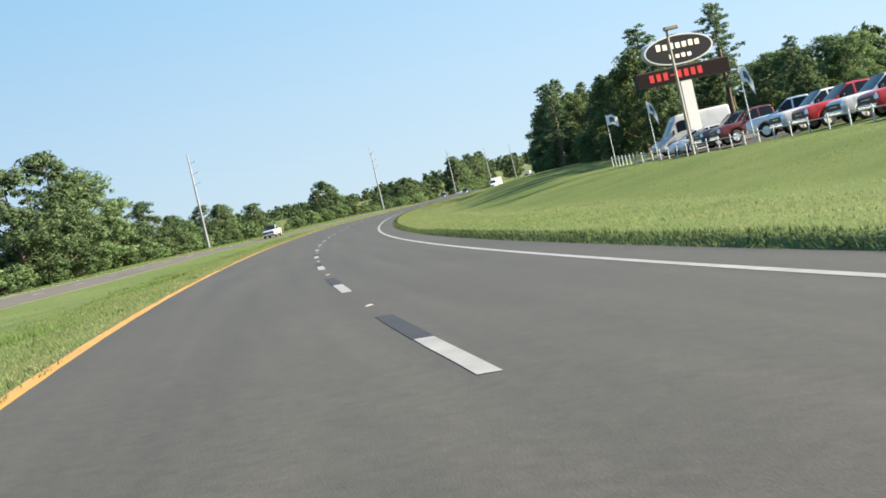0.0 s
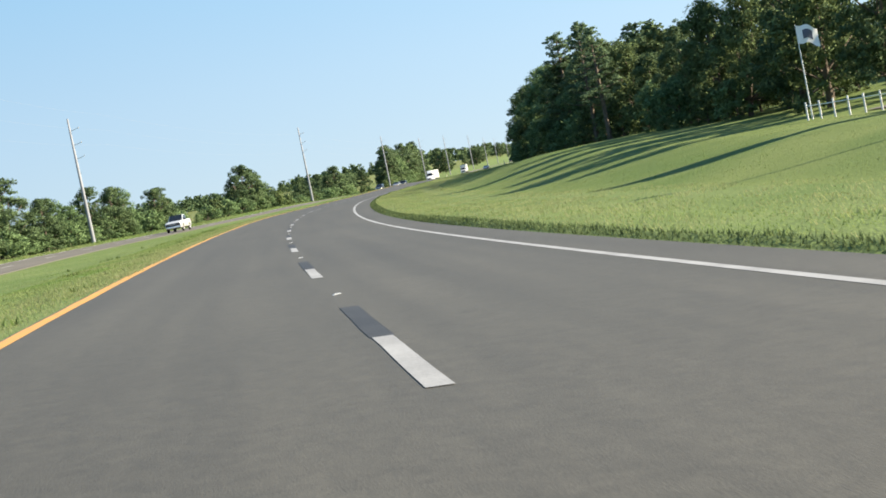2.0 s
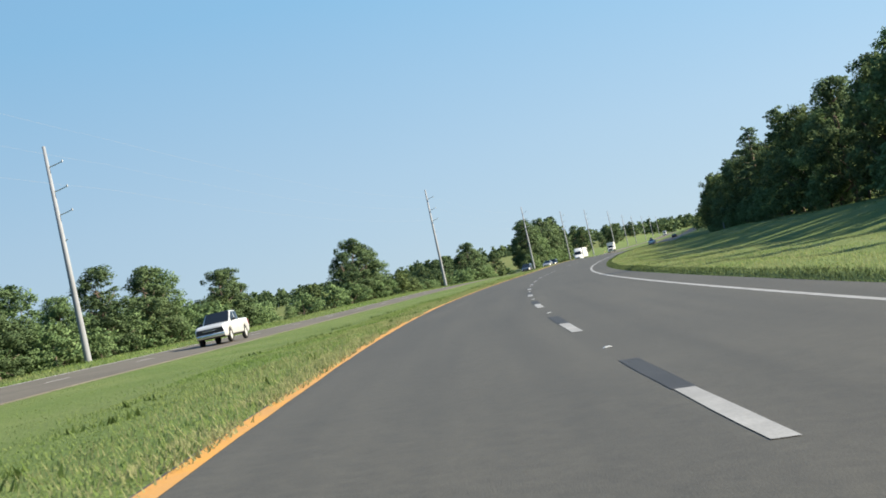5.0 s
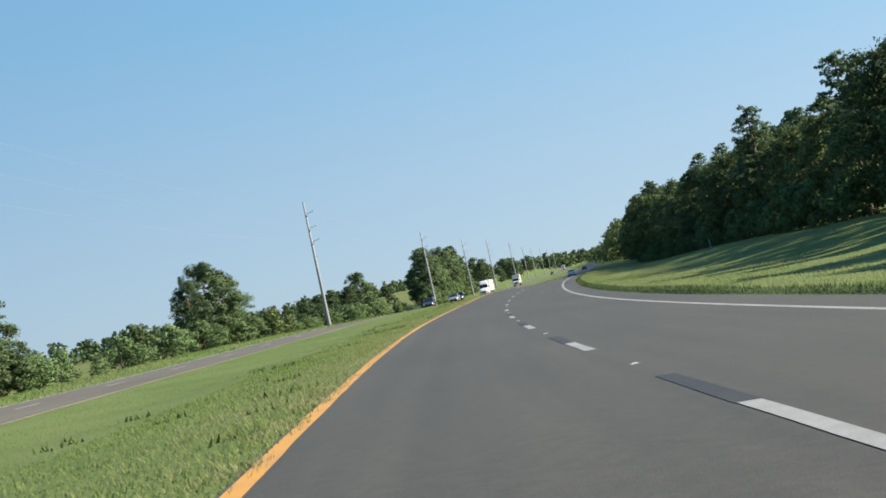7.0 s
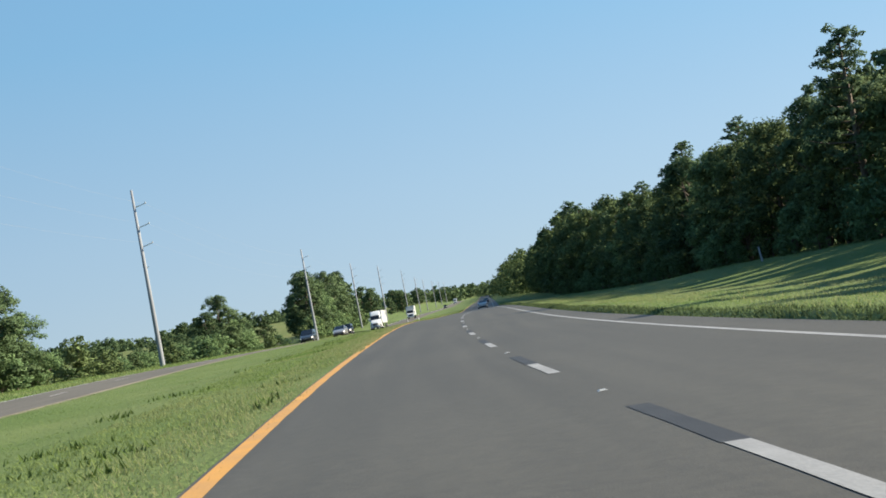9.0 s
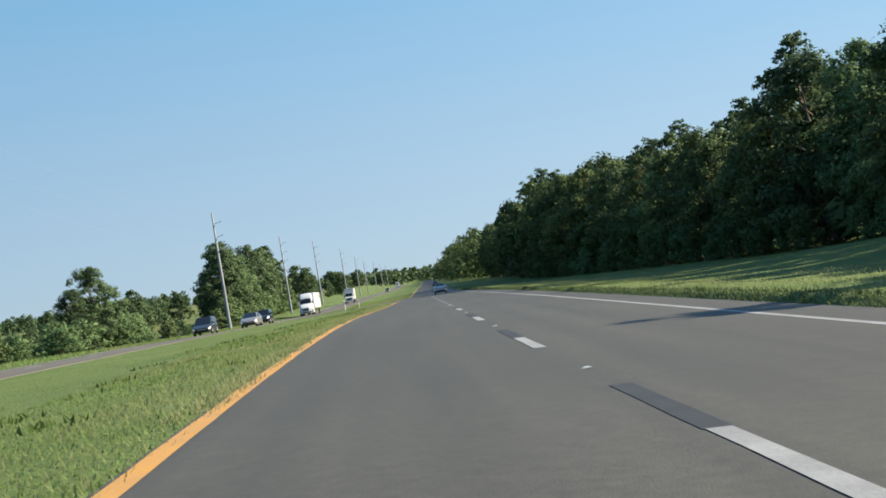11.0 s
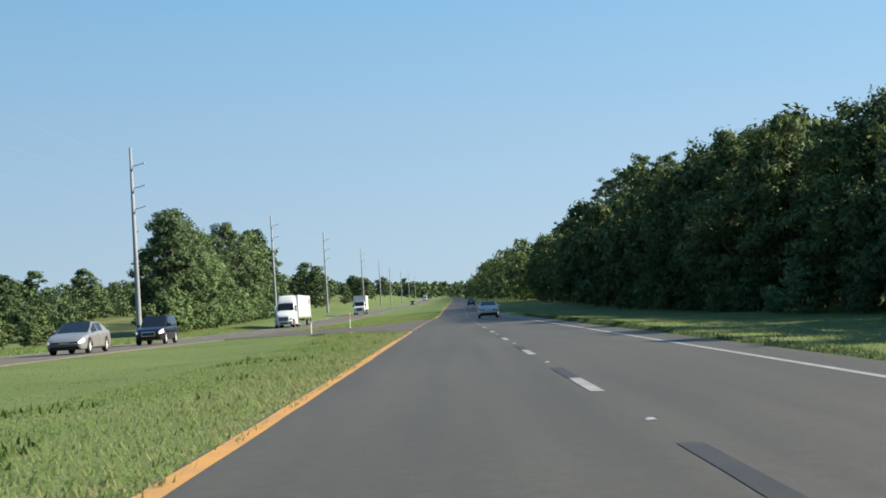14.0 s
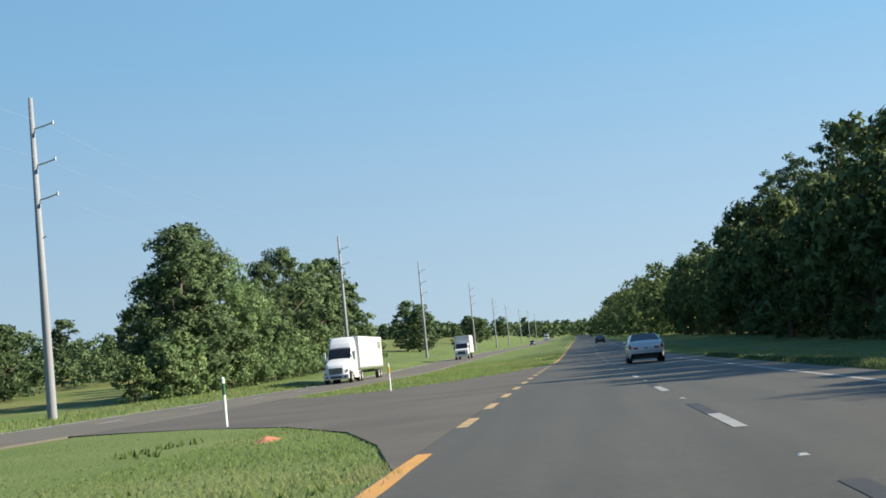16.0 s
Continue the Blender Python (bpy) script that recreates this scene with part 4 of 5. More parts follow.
def vehicle(kind, body_paint, category, lit=False, chrome=True):
    """One road vehicle of a kind, with its parts, at the origin."""
    L, W, H, r, axles, low, line, cabin, fl, rl = KINDS[kind]
    top = new(NAMES[kind])
    hw, e, ra = W / 2, L / 2, r + 0.075
    lx, lz = [p[0] for p in line], [p[1] for p in line]
    feet = ([-e, -e + 0.05, -e + 0.2, e - 0.2, e - 0.05, e], [low + 0.22, low + 0.1, low + 0.02, low, low + 0.05, low + 0.16])
    wide = ([-e, -e + 0.05, -e + 0.2, -e + 0.7, -0.4, e - 1.0, e - 0.5, e - 0.2, e - 0.06, e], [0.80, 0.875, 0.935, 0.98, 1.0, 0.985, 0.945, 0.88, 0.80, 0.70])
    if kind in ("pickup", "van"):
        wide = (wide[0], [0.92, 0.95, 0.97, 0.99, 1.0, 0.99, 0.97, 0.94, 0.90, 0.84])

    def section(x):
        lo, hi, w = float(np.interp(x, *feet)), float(np.interp(x, lx, lz)), hw * float(np.interp(x, *wide))
        for cx in axles:
            if abs(x - cx) < ra:
                lo = max(lo, r + math.sqrt(ra * ra - (x - cx) ** 2))
        pts = [(w * s, lo + (hi - lo) * t) for t, s in zip(SHARE, SWELL)]
        if kind == "van":
            pts = [(w * (1 - 0.10 * max(0.0, z - 1.1) / 1.6), z) for w, z in [(a, b) for a, b in pts]]
        w = pts[-1][0]
        return pts + [(w * 0.86, hi + 0.012), (w * 0.6, hi + 0.024), (w * 0.3, hi + 0.03), (0.0, hi + 0.032)]

    xs = set(np.round(np.concatenate([np.linspace(-e, e, 41), [-e + 0.02, -e + 0.05, -e + 0.1, e - 0.1, e - 0.05, e - 0.02], lx]), 3))
    for cx in axles:
        xs = {x for x in xs if not abs(x - cx) < ra + 0.02}
        xs |= {round(cx - math.cos(math.pi * k / 12) * (ra - 0.0005), 4) for k in range(13)} | {cx - ra - 0.012, cx + ra + 0.012}
    xs = sorted(xs)
    vs, fs, keys = loft(xs, section)
    mid_of = [vs[list(f)].mean(0) for f in fs]
    skin("body", vs, fs, body_paint, top)
    rows = len(SHARE) - 1

    def patch(name, mat, test, lift=0.006, label=""):
        pick = [bool(test(c, (SHARE[j] + SHARE[j + 1]) / 2 if j < rows else 2.0, i)) for c, (i, j) in zip(mid_of, keys)]
        if any(pick):
            return skin(name, vs, fs, mat, top, lift, pick, label)

    lens = LAMP_LIT if lit else LAMP_CLEAR
    back = 0.42 if kind not in ("pickup", "van") else 0.16
    for sd in (-1, 1):
        patch("headlight", lens, lambda c, t, i: c[0] > e - back and fl[0] < t < fl[1] and sd * c[1] > hw * 0.5 and i < len(xs))
        patch("tail_light", LAMP_RED, lambda c, t, i: c[0] < -e + 0.26 and rl[0] < t < rl[1] and sd * c[1] > hw * 0.5)
    z0, z1 = section(-e)[0][1], section(-e)[len(SHARE) - 1][1]
    for sd in (-1, 1):
        y0, y1 = sorted((sd * hw * 0.44, sd * hw * (0.68 if kind != "pickup" else 0.78)))
        boxed("tail_light", (-e - 0.012, -e + 0.03, y0, y1, z0 + (z1 - z0) * rl[0], z0 + (z1 - z0) * rl[1] * 0.98), LAMP_RED, top, 0.01)
    boxed("boot_seam", (-e - 0.006, -e + 0.01, -hw * 0.66, hw * 0.66, z0 + (z1 - z0) * 0.34, z0 + (z1 - z0) * 0.36), TRIM_BLACK, top)
    patch("grille", TRIM_BLACK, lambda c, t, i: (i == len(xs) and 0.6 < t < 0.93 and (kind != "sedan" or abs(c[1]) < hw * 0.4)) if kind != "pickup" else (c[0] > e - 0.12 and 0.33 < t < 0.97 and (i == len(xs) or t > 1 or abs(c[1]) < hw * 0.6)), label="dark front grille")
    patch("air_intake", TRIM_BLACK, lambda c, t, i: i == len(xs) and 0.17 < t < (0.39 if kind != "pickup" else 0.2), label="dark lower air intake")
    patch("rear_valance", TRIM_BLACK, lambda c, t, i: c[0] < -e + 0.12 and t < 0.1)
    for sd in (-1, 1):
        patch("side_sill", TRIM_BLACK, lambda c, t, i: abs(c[0]) < abs(axles[0]) - ra and t < 0.08 and sd * c[1] > 0)
    zf = low + 0.7 * (lz[-1] - low)
    if chrome:
        boxed("grille_bar", (e - 0.01, e + 0.022, -hw * (0.24 if kind == "sedan" else 0.42), hw * (0.24 if kind == "sedan" else 0.42), zf + 0.02, zf + 0.06), CHROME, top, 0.008)
    if kind == "suv":
        frame_part = boxed("grille_frame", (e - 0.02, e + 0.03, -hw * 0.46, hw * 0.46, zf - 0.13, zf + 0.15), CHROME, top, 0.03, "chrome grille surround")
        boxed("grille_mesh", (e + 0.02, e + 0.036, -hw * 0.41, hw * 0.41, zf - 0.09, zf + 0.11), TRIM_BLACK, frame_part, 0.01)
        for sd in (-1, 1):
            bm = bmesh.new()
            tube(bm, [(-1.85, sd * hw * 0.62, H - 0.02), (-1.75, sd * hw * 0.62, H + 0.05), (-0.1, sd * hw * 0.62, H + 0.06), (0.05, sd * hw * 0.62, H - 0.01)], [0.018] * 4, 6)
            part("roof_rail", bm, TRIM_BLACK, top)
            y0, y1 = sorted((sd * hw * 0.985, sd * (hw + 0.012)))
            boxed("side_moulding", (-0.98, 1.0, y0, y1, 0.62, 0.67), CHROME, top, 0.005)
    # door seams and handles
    y_at = lambda x, z: float(np.interp(z, [p[1] for p in section(x)[:12]], [p[0] for p in section(x)[:12]]))
    seams = {"sedan": (1.02, -0.08, -0.98), "suv": (1.0, -0.05, -0.98), "minivan": (1.0, -0.1, -1.0), "hatch": (0.95, -0.1, -0.85), "pickup": (1.15, 0.15, -0.82), "van": (1.55, 0.55)}[kind]
    for sd in (-1, 1):
        for x in seams:
            z0, z1 = low + 0.12, min(float(np.interp(x, lx, lz)) - 0.06, 1.3)
            bm = bmesh.new()
            if any(abs(x - cx) < ra for cx in axles):
                z0 = r + ra + 0.02
            tube(bm, [(x, sd * (y_at(x, z0 + (z1 - z0) * f) - 0.001), z0 + (z1 - z0) * f) for f in (0, 0.25, 0.5, 0.75, 1)], [0.006] * 5, 4)
            part("door_seam", bm, TRIM_BLACK, top)
        for x in seams[1:]:
            zz = min(float(np.interp(x, lx, lz)) - 0.13, 1.1)
            yy = y_at(x + 0.16, zz)
            y0, y1 = sorted((sd * (yy - 0.01), sd * (yy + 0.025)))
            boxed("door_handle", (x + 0.06, x + 0.26, y0, y1, zz - 0.015, zz + 0.02), body_paint, top, 0.008)
    # cabin
    if cabin:
        (xa, za), (xb, zb), (xc, zc), (xd, zd) = cabin
        wr = hw * (0.70 if kind in ("sedan", "hatch") else 0.77)
        SH = [0, 0.1, 0.28, 0.46, 0.64, 0.8, 0.9, 1.0]

        def upper(x):
            base = float(np.interp(x, lx, lz)) - 0.02
            peak = float(np.interp(x, [xa, xb, (xb + xc) / 2, xc, xd], [za, zb, H - 0.03, zc, zd]))
            peak = max(peak, base + 0.012)
            wb = hw * 0.915 * float(np.interp(x, [xa, xa + 0.5, xd - 0.7, xd], [0.93, 1, 1, 0.90]))
            g = (peak - base) / (H - 0.03 - base)
            w1 = wb + (wr - wb) * g
            pts = [(wb + (w1 - wb) * (t ** 1.25) - 0.03 * max(0, t - 0.85) / 0.15 * g, base + (peak - base) * (t if t < 0.85 else 0.85 + (t - 0.85) * 0.8)) for t in SH]
            w = pts[-1][0]
            return pts + [(w * 0.93, peak + 0.002), (w * 0.62, peak + 0.02), (w * 0.3, peak + 0.028), (0.0, peak + 0.03)]

        mid = seams[1]
        cx_ = sorted(set(np.round(np.concatenate([np.linspace(xa, xb, 9), np.linspace(xb, xc, 12), np.linspace(xc, xd, 12), [mid - 0.05, mid + 0.05]]), 3)))
        cv, cf, ck = loft(cx_, upper, False)
        cm = [cv[list(f)].mean(0) for f in cf]
        cabin_ob = skin("cabin", cv, cf, body_paint, top, label="roof and pillars")
        nr = len(SH) - 1

        def pane(name, test, lift=0.006):
            pick = [bool(test(c, (SH[j] + SH[j + 1]) / 2 if j < nr else 2.0, j)) for c, (i, j) in zip(cm, ck)]
            if any(pick):
                p = skin(name, cv, cf, GLASS, top, lift, pick, "dark tinted glass")

        def along(x, lo, hi):
            return lo < x < hi

        pane("windscreen", lambda c, t, j: t > 1 and j > nr and along(c[0], xc + 0.03, xd - 0.03))
        pane("rear_window", lambda c, t, j: t > 1 and j > nr and along(c[0], xa + 0.08 * (xb - xa), xb - 0.06 * (xb - xa)))
        fore, aft = xc + 0.62 * (xd - xc), xb - 0.45 * (xb - xa) if kind in ("sedan", "hatch") else xb + 0.02
        for sd in (-1, 1):
            pane("side_window", lambda c, t, j: 0.1 < t < 0.9 and sd * c[1] > 0 and along(c[0], mid + 0.05, fore))
            pane("side_window", lambda c, t, j: 0.1 < t < 0.9 and sd * c[1] > 0 and along(c[0], max(aft, seams[-1] + 0.02 if kind != "pickup" else aft), mid - 0.05))
            if kind in ("suv", "minivan"):
                pane("quarter_window", lambda c, t, j: 0.1 < t < 0.9 and sd * c[1] > 0 and along(c[0], aft, seams[-1] - 0.06))
            yy = hw * 0.93
            y0, y1 = sorted((sd * yy, sd * (yy + 0.19)))
            boxed("side_mirror", (xd - 0.48, xd - 0.36, y0, y1, zd + 0.04, zd + 0.19), body_paint if kind != "pickup" else TRIM_BLACK, top, 0.035)
        if kind == "pickup":
            # Body top stays closed; black faces stand for the bed's shaded hollow
            patch("bed_shade_patch", TRIM_BLACK, lambda c, t, i: t > 1 and -e + 0.12 < c[0] < -1.0 and abs(c[1]) < hw * 0.8, label="black patch coloured as the open bed's shaded hollow")
    else:
        patch("windscreen", GLASS, lambda c, t, i: t > 1 and 1.3 < c[0] < 1.98, label="dark tinted glass")
        for sd in (-1, 1):
            patch("side_window", GLASS, lambda c, t, i: 0.5 < c[0] < 1.2 and 0.48 < t < 0.84 and sd * c[1] > 0, label="dark tinted glass")
            y0, y1 = sorted((sd * hw * 0.97, sd * (hw + 0.2)))
            boxed("side_mirror", (1.45, 1.58, y0, y1, 1.35, 1.7), TRIM_BLACK, top, 0.03)
    boxed("underbody", (-e + 0.3, e - 0.3, -hw + 0.28, hw - 0.28, low - 0.02, low + 0.25), TRIM_BLACK, top)
    for cx in axles:
        for sd in (-1, 1):
            wheel(top, cx, sd * (hw - 0.12), r)
    if kind == "pickup":
        boxed("front_bumper", (e - 0.2, e + 0.05, -hw * 0.86, hw * 0.86, low + 0.04, low + 0.26), CHROME, top, 0.05)
        boxed("rear_bumper", (-e - 0.10, -e + 0.2, -hw * 0.9, hw * 0.9, low + 0.04, low + 0.26), CHROME, top, 0.05)
    zr = {"sedan": 0.80, "suv": 0.92, "minivan": 0.86, "hatch": 0.82, "pickup": 0.85, "van": 0.95}[kind]
    pl = boxed("number_plate", (-e - 0.014, -e + 0.012, -0.155, 0.155, zr - 0.16, zr - 0.01), PLATE, top, 0.0)
    boxed("plate_lettering", (-e - 0.018, -e - 0.012, -0.11, 0.11, zr - 0.11, zr - 0.05), BAR, pl)
    return top


def stand(ob, s, u, turn, label, category, group="", opp=False, up=None):
    """Place a vehicle: turn in degrees from the road's own direction, anticlockwise."""
    if up is not None:
        p, q = spot(s, u, up), None
    elif opp:
        p = opposite(np.array([float(s)]), u, 0.02)[0]
    else:
        p = paved(s, u) if -4 < u < 5 else spot(s, u)
    b = 0.0
    if -4 < u < 5:
        b = math.degrees(math.atan(float(np.interp(s, STEP, ROAD_B))))
    ob.matrix_basis = pose(*p, 0, 0, heading(s) + 90 + turn) @ pose(0, 0, 0, b if turn == 0 else 0)
    return tagged(ob, label, category, group)


stand(vehicle("sedan", SILVER, "car"), 466.5, 1.65, 0, "silver four-door saloon in the outer lane, tail towards us", "car", "traffic")
stand(vehicle("sedan", CHARCOAL, "car"), 640.0, 1.9, 0, "small dark car far ahead on the road", "car", "traffic")
stand(vehicle("pickup", SILVER, "pickup truck"), 203.0, -19.4, 180, "silver crew-cab pickup on the far carriageway", "pickup truck", "traffic", opp=True)
stand(vehicle("sedan", BEIGE, "car", lit=True), 409.5, -18.9, 180, "champagne saloon coming along the far carriageway", "car", "traffic", opp=True)
stand(vehicle("suv", NAVY, "car", lit=True), 431.7, -20.3, 180, "dark navy sport utility car with lit headlamps", "car", "traffic", opp=True)
stand(vehicle("minivan", CHARCOAL, "minivan", lit=True), 404.0, -22.8, 180, "dark grey minivan with lit headlamps on the far carriageway", "minivan", "traffic", opp=True)
stand(vehicle("suv", CHARCOAL, "car", lit=True), 905.0, -20.0, 180, "distant dark car on the far carriageway", "car", "traffic", opp=True)


# ---- lorries ----
LORRY_WHITE = material("white_lorry_paint", (0.50, 0.52, 0.535), 0.4, var=0.05, scale=0.6, fine=8.0, bump=0.0, second=(0.48, 0.495, 0.50), coat=0.2)
LORRY_GREY = simple("lorry_frame", (0.06, 0.06, 0.065), 0.6)


def semi():
    """A white tractor with a sleeper and a box trailer; the nose at x = 0."""
    top = new("articulated_lorry")
    line = [(-4.5, 3.95), (-3.95, 3.95), (-3.5, 3.78), (-3.05, 3.4), (-2.78, 3.02), (-2.66, 2.92), (-2.02, 2.08), (-1.85, 1.99), (-0.9, 1.8), (-0.4, 1.66), (-0.15, 1.5), (0.0, 1.3)]
    lx, lz = [p[0] for p in line], [p[1] for p in line]

    def section(x):
        hi = float(np.interp(x, lx, lz))
        lo = float(np.interp(x, [-4.5, -0.3, 0.0], [0.55, 0.5, 0.62]))
        if abs(x + 1.3) < 0.62:
            lo = 0.5 + math.sqrt(0.62 ** 2 - (x + 1.3) ** 2)
        w = float(np.interp(x, [-4.5, -2.3, -1.6, -0.6, -0.2, 0.0], [1.17, 1.15, 1.1, 1.02, 0.9, 0.74]))
        pts = [(w * q * (1 - 0.06 * max(0.0, (lo + (hi - lo) * t - 2.0) / 2.0)), lo + (hi - lo) * t) for t, q in zip(SHARE, SWELL)]
        w = pts[-1][0]
        return pts + [(w * 0.86, hi + 0.03), (w * 0.6, hi + 0.055), (w * 0.3, hi + 0.07), (0.0, hi + 0.075)]

    xs = sorted(set(np.round(np.concatenate([np.linspace(-4.5, -2, 20), [-0.6, -0.4, -0.25, -0.15, -0.08, -0.03, 0.0, -1.93, -1.94], -1.3 - 0.6199 * np.cos(np.linspace(0, math.pi, 13)), lx]), 3)))
    vs, fs, keys = loft(xs, section)
    mids = [vs[list(f)].mean(0) for f in fs]
    cab = skin("cab", vs, fs, LORRY_WHITE, top, label="white cab with sleeper and roof fairing")

    def patch(name, mat, test, label=""):
        pick = [bool(test(c, j)) for c, (i, j) in zip(mids, keys)]
        return skin(name, vs, fs, mat, cab, 0.01, pick, label)

    patch("windscreen", GLASS, lambda c, j: j >= len(SHARE) - 1 and -2.66 < c[0] < -2.04, "dark windscreen")
    patch("sun_visor", LORRY_GREY, lambda c, j: j >= len(SHARE) - 1 and -2.8 < c[0] < -2.66)
    boxed("fairing_mark", (-3.3, -3.2, -0.3, 0.3, 3.42, 3.6), BAR, cab)
    for sd in (-1, 1):
        y0, y1 = sorted((sd * 1.15, sd * 1.175))
        boxed("side_window", (-3.25, -2.55, y0 * 0.985, y1 * 0.985, 2.1, 2.7), GLASS, cab, 0.0)
        y0, y1 = sorted((sd * 1.22, sd * 1.42))
        boxed("door_mirror", (-2.35, -2.18, y0, y1, 1.95, 2.75), LORRY_WHITE, top, 0.03)
        y0, y1 = sorted((sd * 0.82, sd * 1.15))
        boxed("headlight", (-0.36, -0.06, y0, y1 * 0.94 if sd > 0 else y1, 0.98, 1.22), LAMP_CLEAR, top, 0.04)
        y0, y1 = sorted((sd * 1.0, sd * 1.18))
        boxed("side_skirt", (-5.6, -2.6, y0, y1, 0.4, 1.0), LORRY_WHITE, top, 0.03)
    g = boxed("grille", (-0.1, 0.02, -0.6, 0.6, 0.82, 1.36), LORRY_GREY, top, 0.05, "dark grille with chrome bars")
    for k in range(5):
        boxed("grille_bar", (0.0, 0.035, -0.57, 0.57, 0.87 + 0.1 * k, 0.885 + 0.1 * k), CHROME, g, 0.004)
    bumper = boxed("bumper", (-0.3, 0.08, -1.12, 1.12, 0.38, 0.8), LORRY_WHITE, top, 0.08)
    boxed("bumper_intake", (0.04, 0.09, -0.5, 0.5, 0.46, 0.68), LORRY_GREY, bumper, 0.01)
    for sd in (-1, 1):
        y0, y1 = sorted((sd * 0.68, sd * 0.92))
        boxed("fog_lamp", (0.04, 0.09, y0, y1, 0.5, 0.66), LORRY_GREY, bumper, 0.01)
    boxed("chassis", (-18.3, -1.0, -0.45, 0.45, 0.75, 1.0), LORRY_GREY, top)
    trailer = boxed("trailer", (-18.4, -5.2, -1.28, 1.28, 1.25, 4.05), LORRY_WHITE, top, 0.03, "plain white trailer box")
    boxed("trailer_rail", (-18.42, -5.18, -1.295, 1.295, 1.15, 1.3), simple("rail_metal", (0.5, 0.5, 0.5), 0.4, 0.8), trailer)
    for sd in (-1, 1):
        y0, y1 = sorted((sd * 1.28, sd * 1.286))
        for k in range(2):
            boxed("trailer_mark", (-17.4 + 0.9 * k, -16.8 + 0.9 * k, y0, y1, 2.9, 3.6), BAR, trailer)
    for x in (-1.3, -5.0, -6.3, -16.0, -17.3):
        for sd in (-1, 1):
            wheel(top, x, sd * 1.05, 0.5, 0.32)
    return top


def box_truck():
    """A short white box lorry; the nose at x = 0."""
    top = new("box_lorry")
    cab = part("cab", prism([(-2.4, 0.6), (-2.4, 2.5), (-1.5, 2.55), (-1.0, 1.7), (-0.1, 1.5), (0.0, 1.2), (0.0, 0.5), (-0.6, 0.45), (-0.6, 0.6)], 1.05, 0.07), LORRY_WHITE, top)
    part("windscreen", prism([(-1.50, 2.48), (-1.44, 2.52), (-0.98, 1.76), (-1.03, 1.70)], 0.9, 0.0), GLASS, cab)
    boxed("grille", (-0.1, 0.02, -0.6, 0.6, 0.8, 1.3), LORRY_GREY, top, 0.04)
    boxed("bumper", (-0.25, 0.06, -1.1, 1.1, 0.4, 0.75), CHROME, top, 0.05)
    for sd in (-1, 1):
        y0, y1 = sorted((sd * 0.66, sd * 1.0))
        boxed("headlight", (-0.25, 0.03, y0, y1, 0.9, 1.15), LAMP_CLEAR, top, 0.03)
        y0, y1 = sorted((sd * 1.12, sd * 1.3))
        boxed("door_mirror", (-1.3, -1.15, y0, y1, 1.6, 2.2), TRIM_BLACK, top, 0.03)
    boxed("cargo_box", (-9.2, -2.5, -1.22, 1.22, 1.0, 3.75), LORRY_WHITE, top, 0.04, "plain white cargo box")
    boxed("chassis", (-9.1, -0.8, -0.45, 0.45, 0.6, 0.98), LORRY_GREY, top)
    for x in (-1.0, -6.9):
        for sd in (-1, 1):
            wheel(top, x, sd * 0.98, 0.46, 0.28)
    return top


stand(semi(), 509.0, -22.5, 180, "white articulated lorry with a tall roof fairing", "lorry", "traffic", opp=True)
stand(box_truck(), 605.0, -20.5, 180, "white box lorry following on the far carriageway", "lorry", "traffic", opp=True)
stand(box_truck(), 1120.0, -19.8, 180, "small distant white lorry", "lorry", "traffic", opp=True)

# ---- the dealer's lot ----
LOT = [("van", WHITE, 95.5, 24.9, 90, "tall white delivery van parked nose to the rail", "van"),
       ("hatch", ICE, 90.0, 24.6, 84, "pale silver hatchback parked on the lot", "car"),
       ("hatch", SILVER, 87.0, 24.6, 88, "silver hatchback parked on the lot", "car"),
       ("pickup", CHARCOAL, 82.5, 24.9, 90, "dark pickup with a chrome grille on the lot", "pickup truck"),
       ("pickup", MAROON, 78.6, 24.9, 92, "maroon pickup parked on the lot", "pickup truck"),
       ("pickup", ICE, 73.5, 25.6, 62, "pale silver pickup parked at a slant", "pickup truck"),
       ("pickup", WHITE, 66.8, 24.9, 92, "white pickup with a black grille on the lot", "pickup truck"),
       ("pickup", RED, 63.0, 24.8, 92, "bright red pickup parked on the lot", "pickup truck"),
       ("pickup", WHITE, 58.6, 24.9, 92, "white crew-cab pickup parked on the lot", "pickup truck"),
       ("pickup", RED, 54.6, 24.8, 92, "red pickup with chrome bumper on the lot", "pickup truck"),
       ("pickup", SILVER, 50.4, 24.9, 92, "silver pickup at the end of the row", "pickup truck")]
for kind, col, s, u, turn, label, cat in LOT:
    L = KINDS[kind][0]
    a = radians(turn)
    ob = vehicle(kind, col, cat)
    stand(ob, s - math.cos(a) * L / 2, u + math.sin(a) * L / 2, turn, label, cat, "cars on the dealer's lot")
LOT_PAVE = ASPHALT_OLD
ls, lu = np.meshgrid(np.linspace(30, 102, 25), np.linspace(24.3, 40, 10), indexing="ij")
v = spot(ls, lu)
v[..., 2] += 0.05
put("lot_pavement", v.reshape(-1, 3), grid_faces(*ls.shape), LOT_PAVE, "grey asphalt of the dealer's lot", "pavement", "structure")

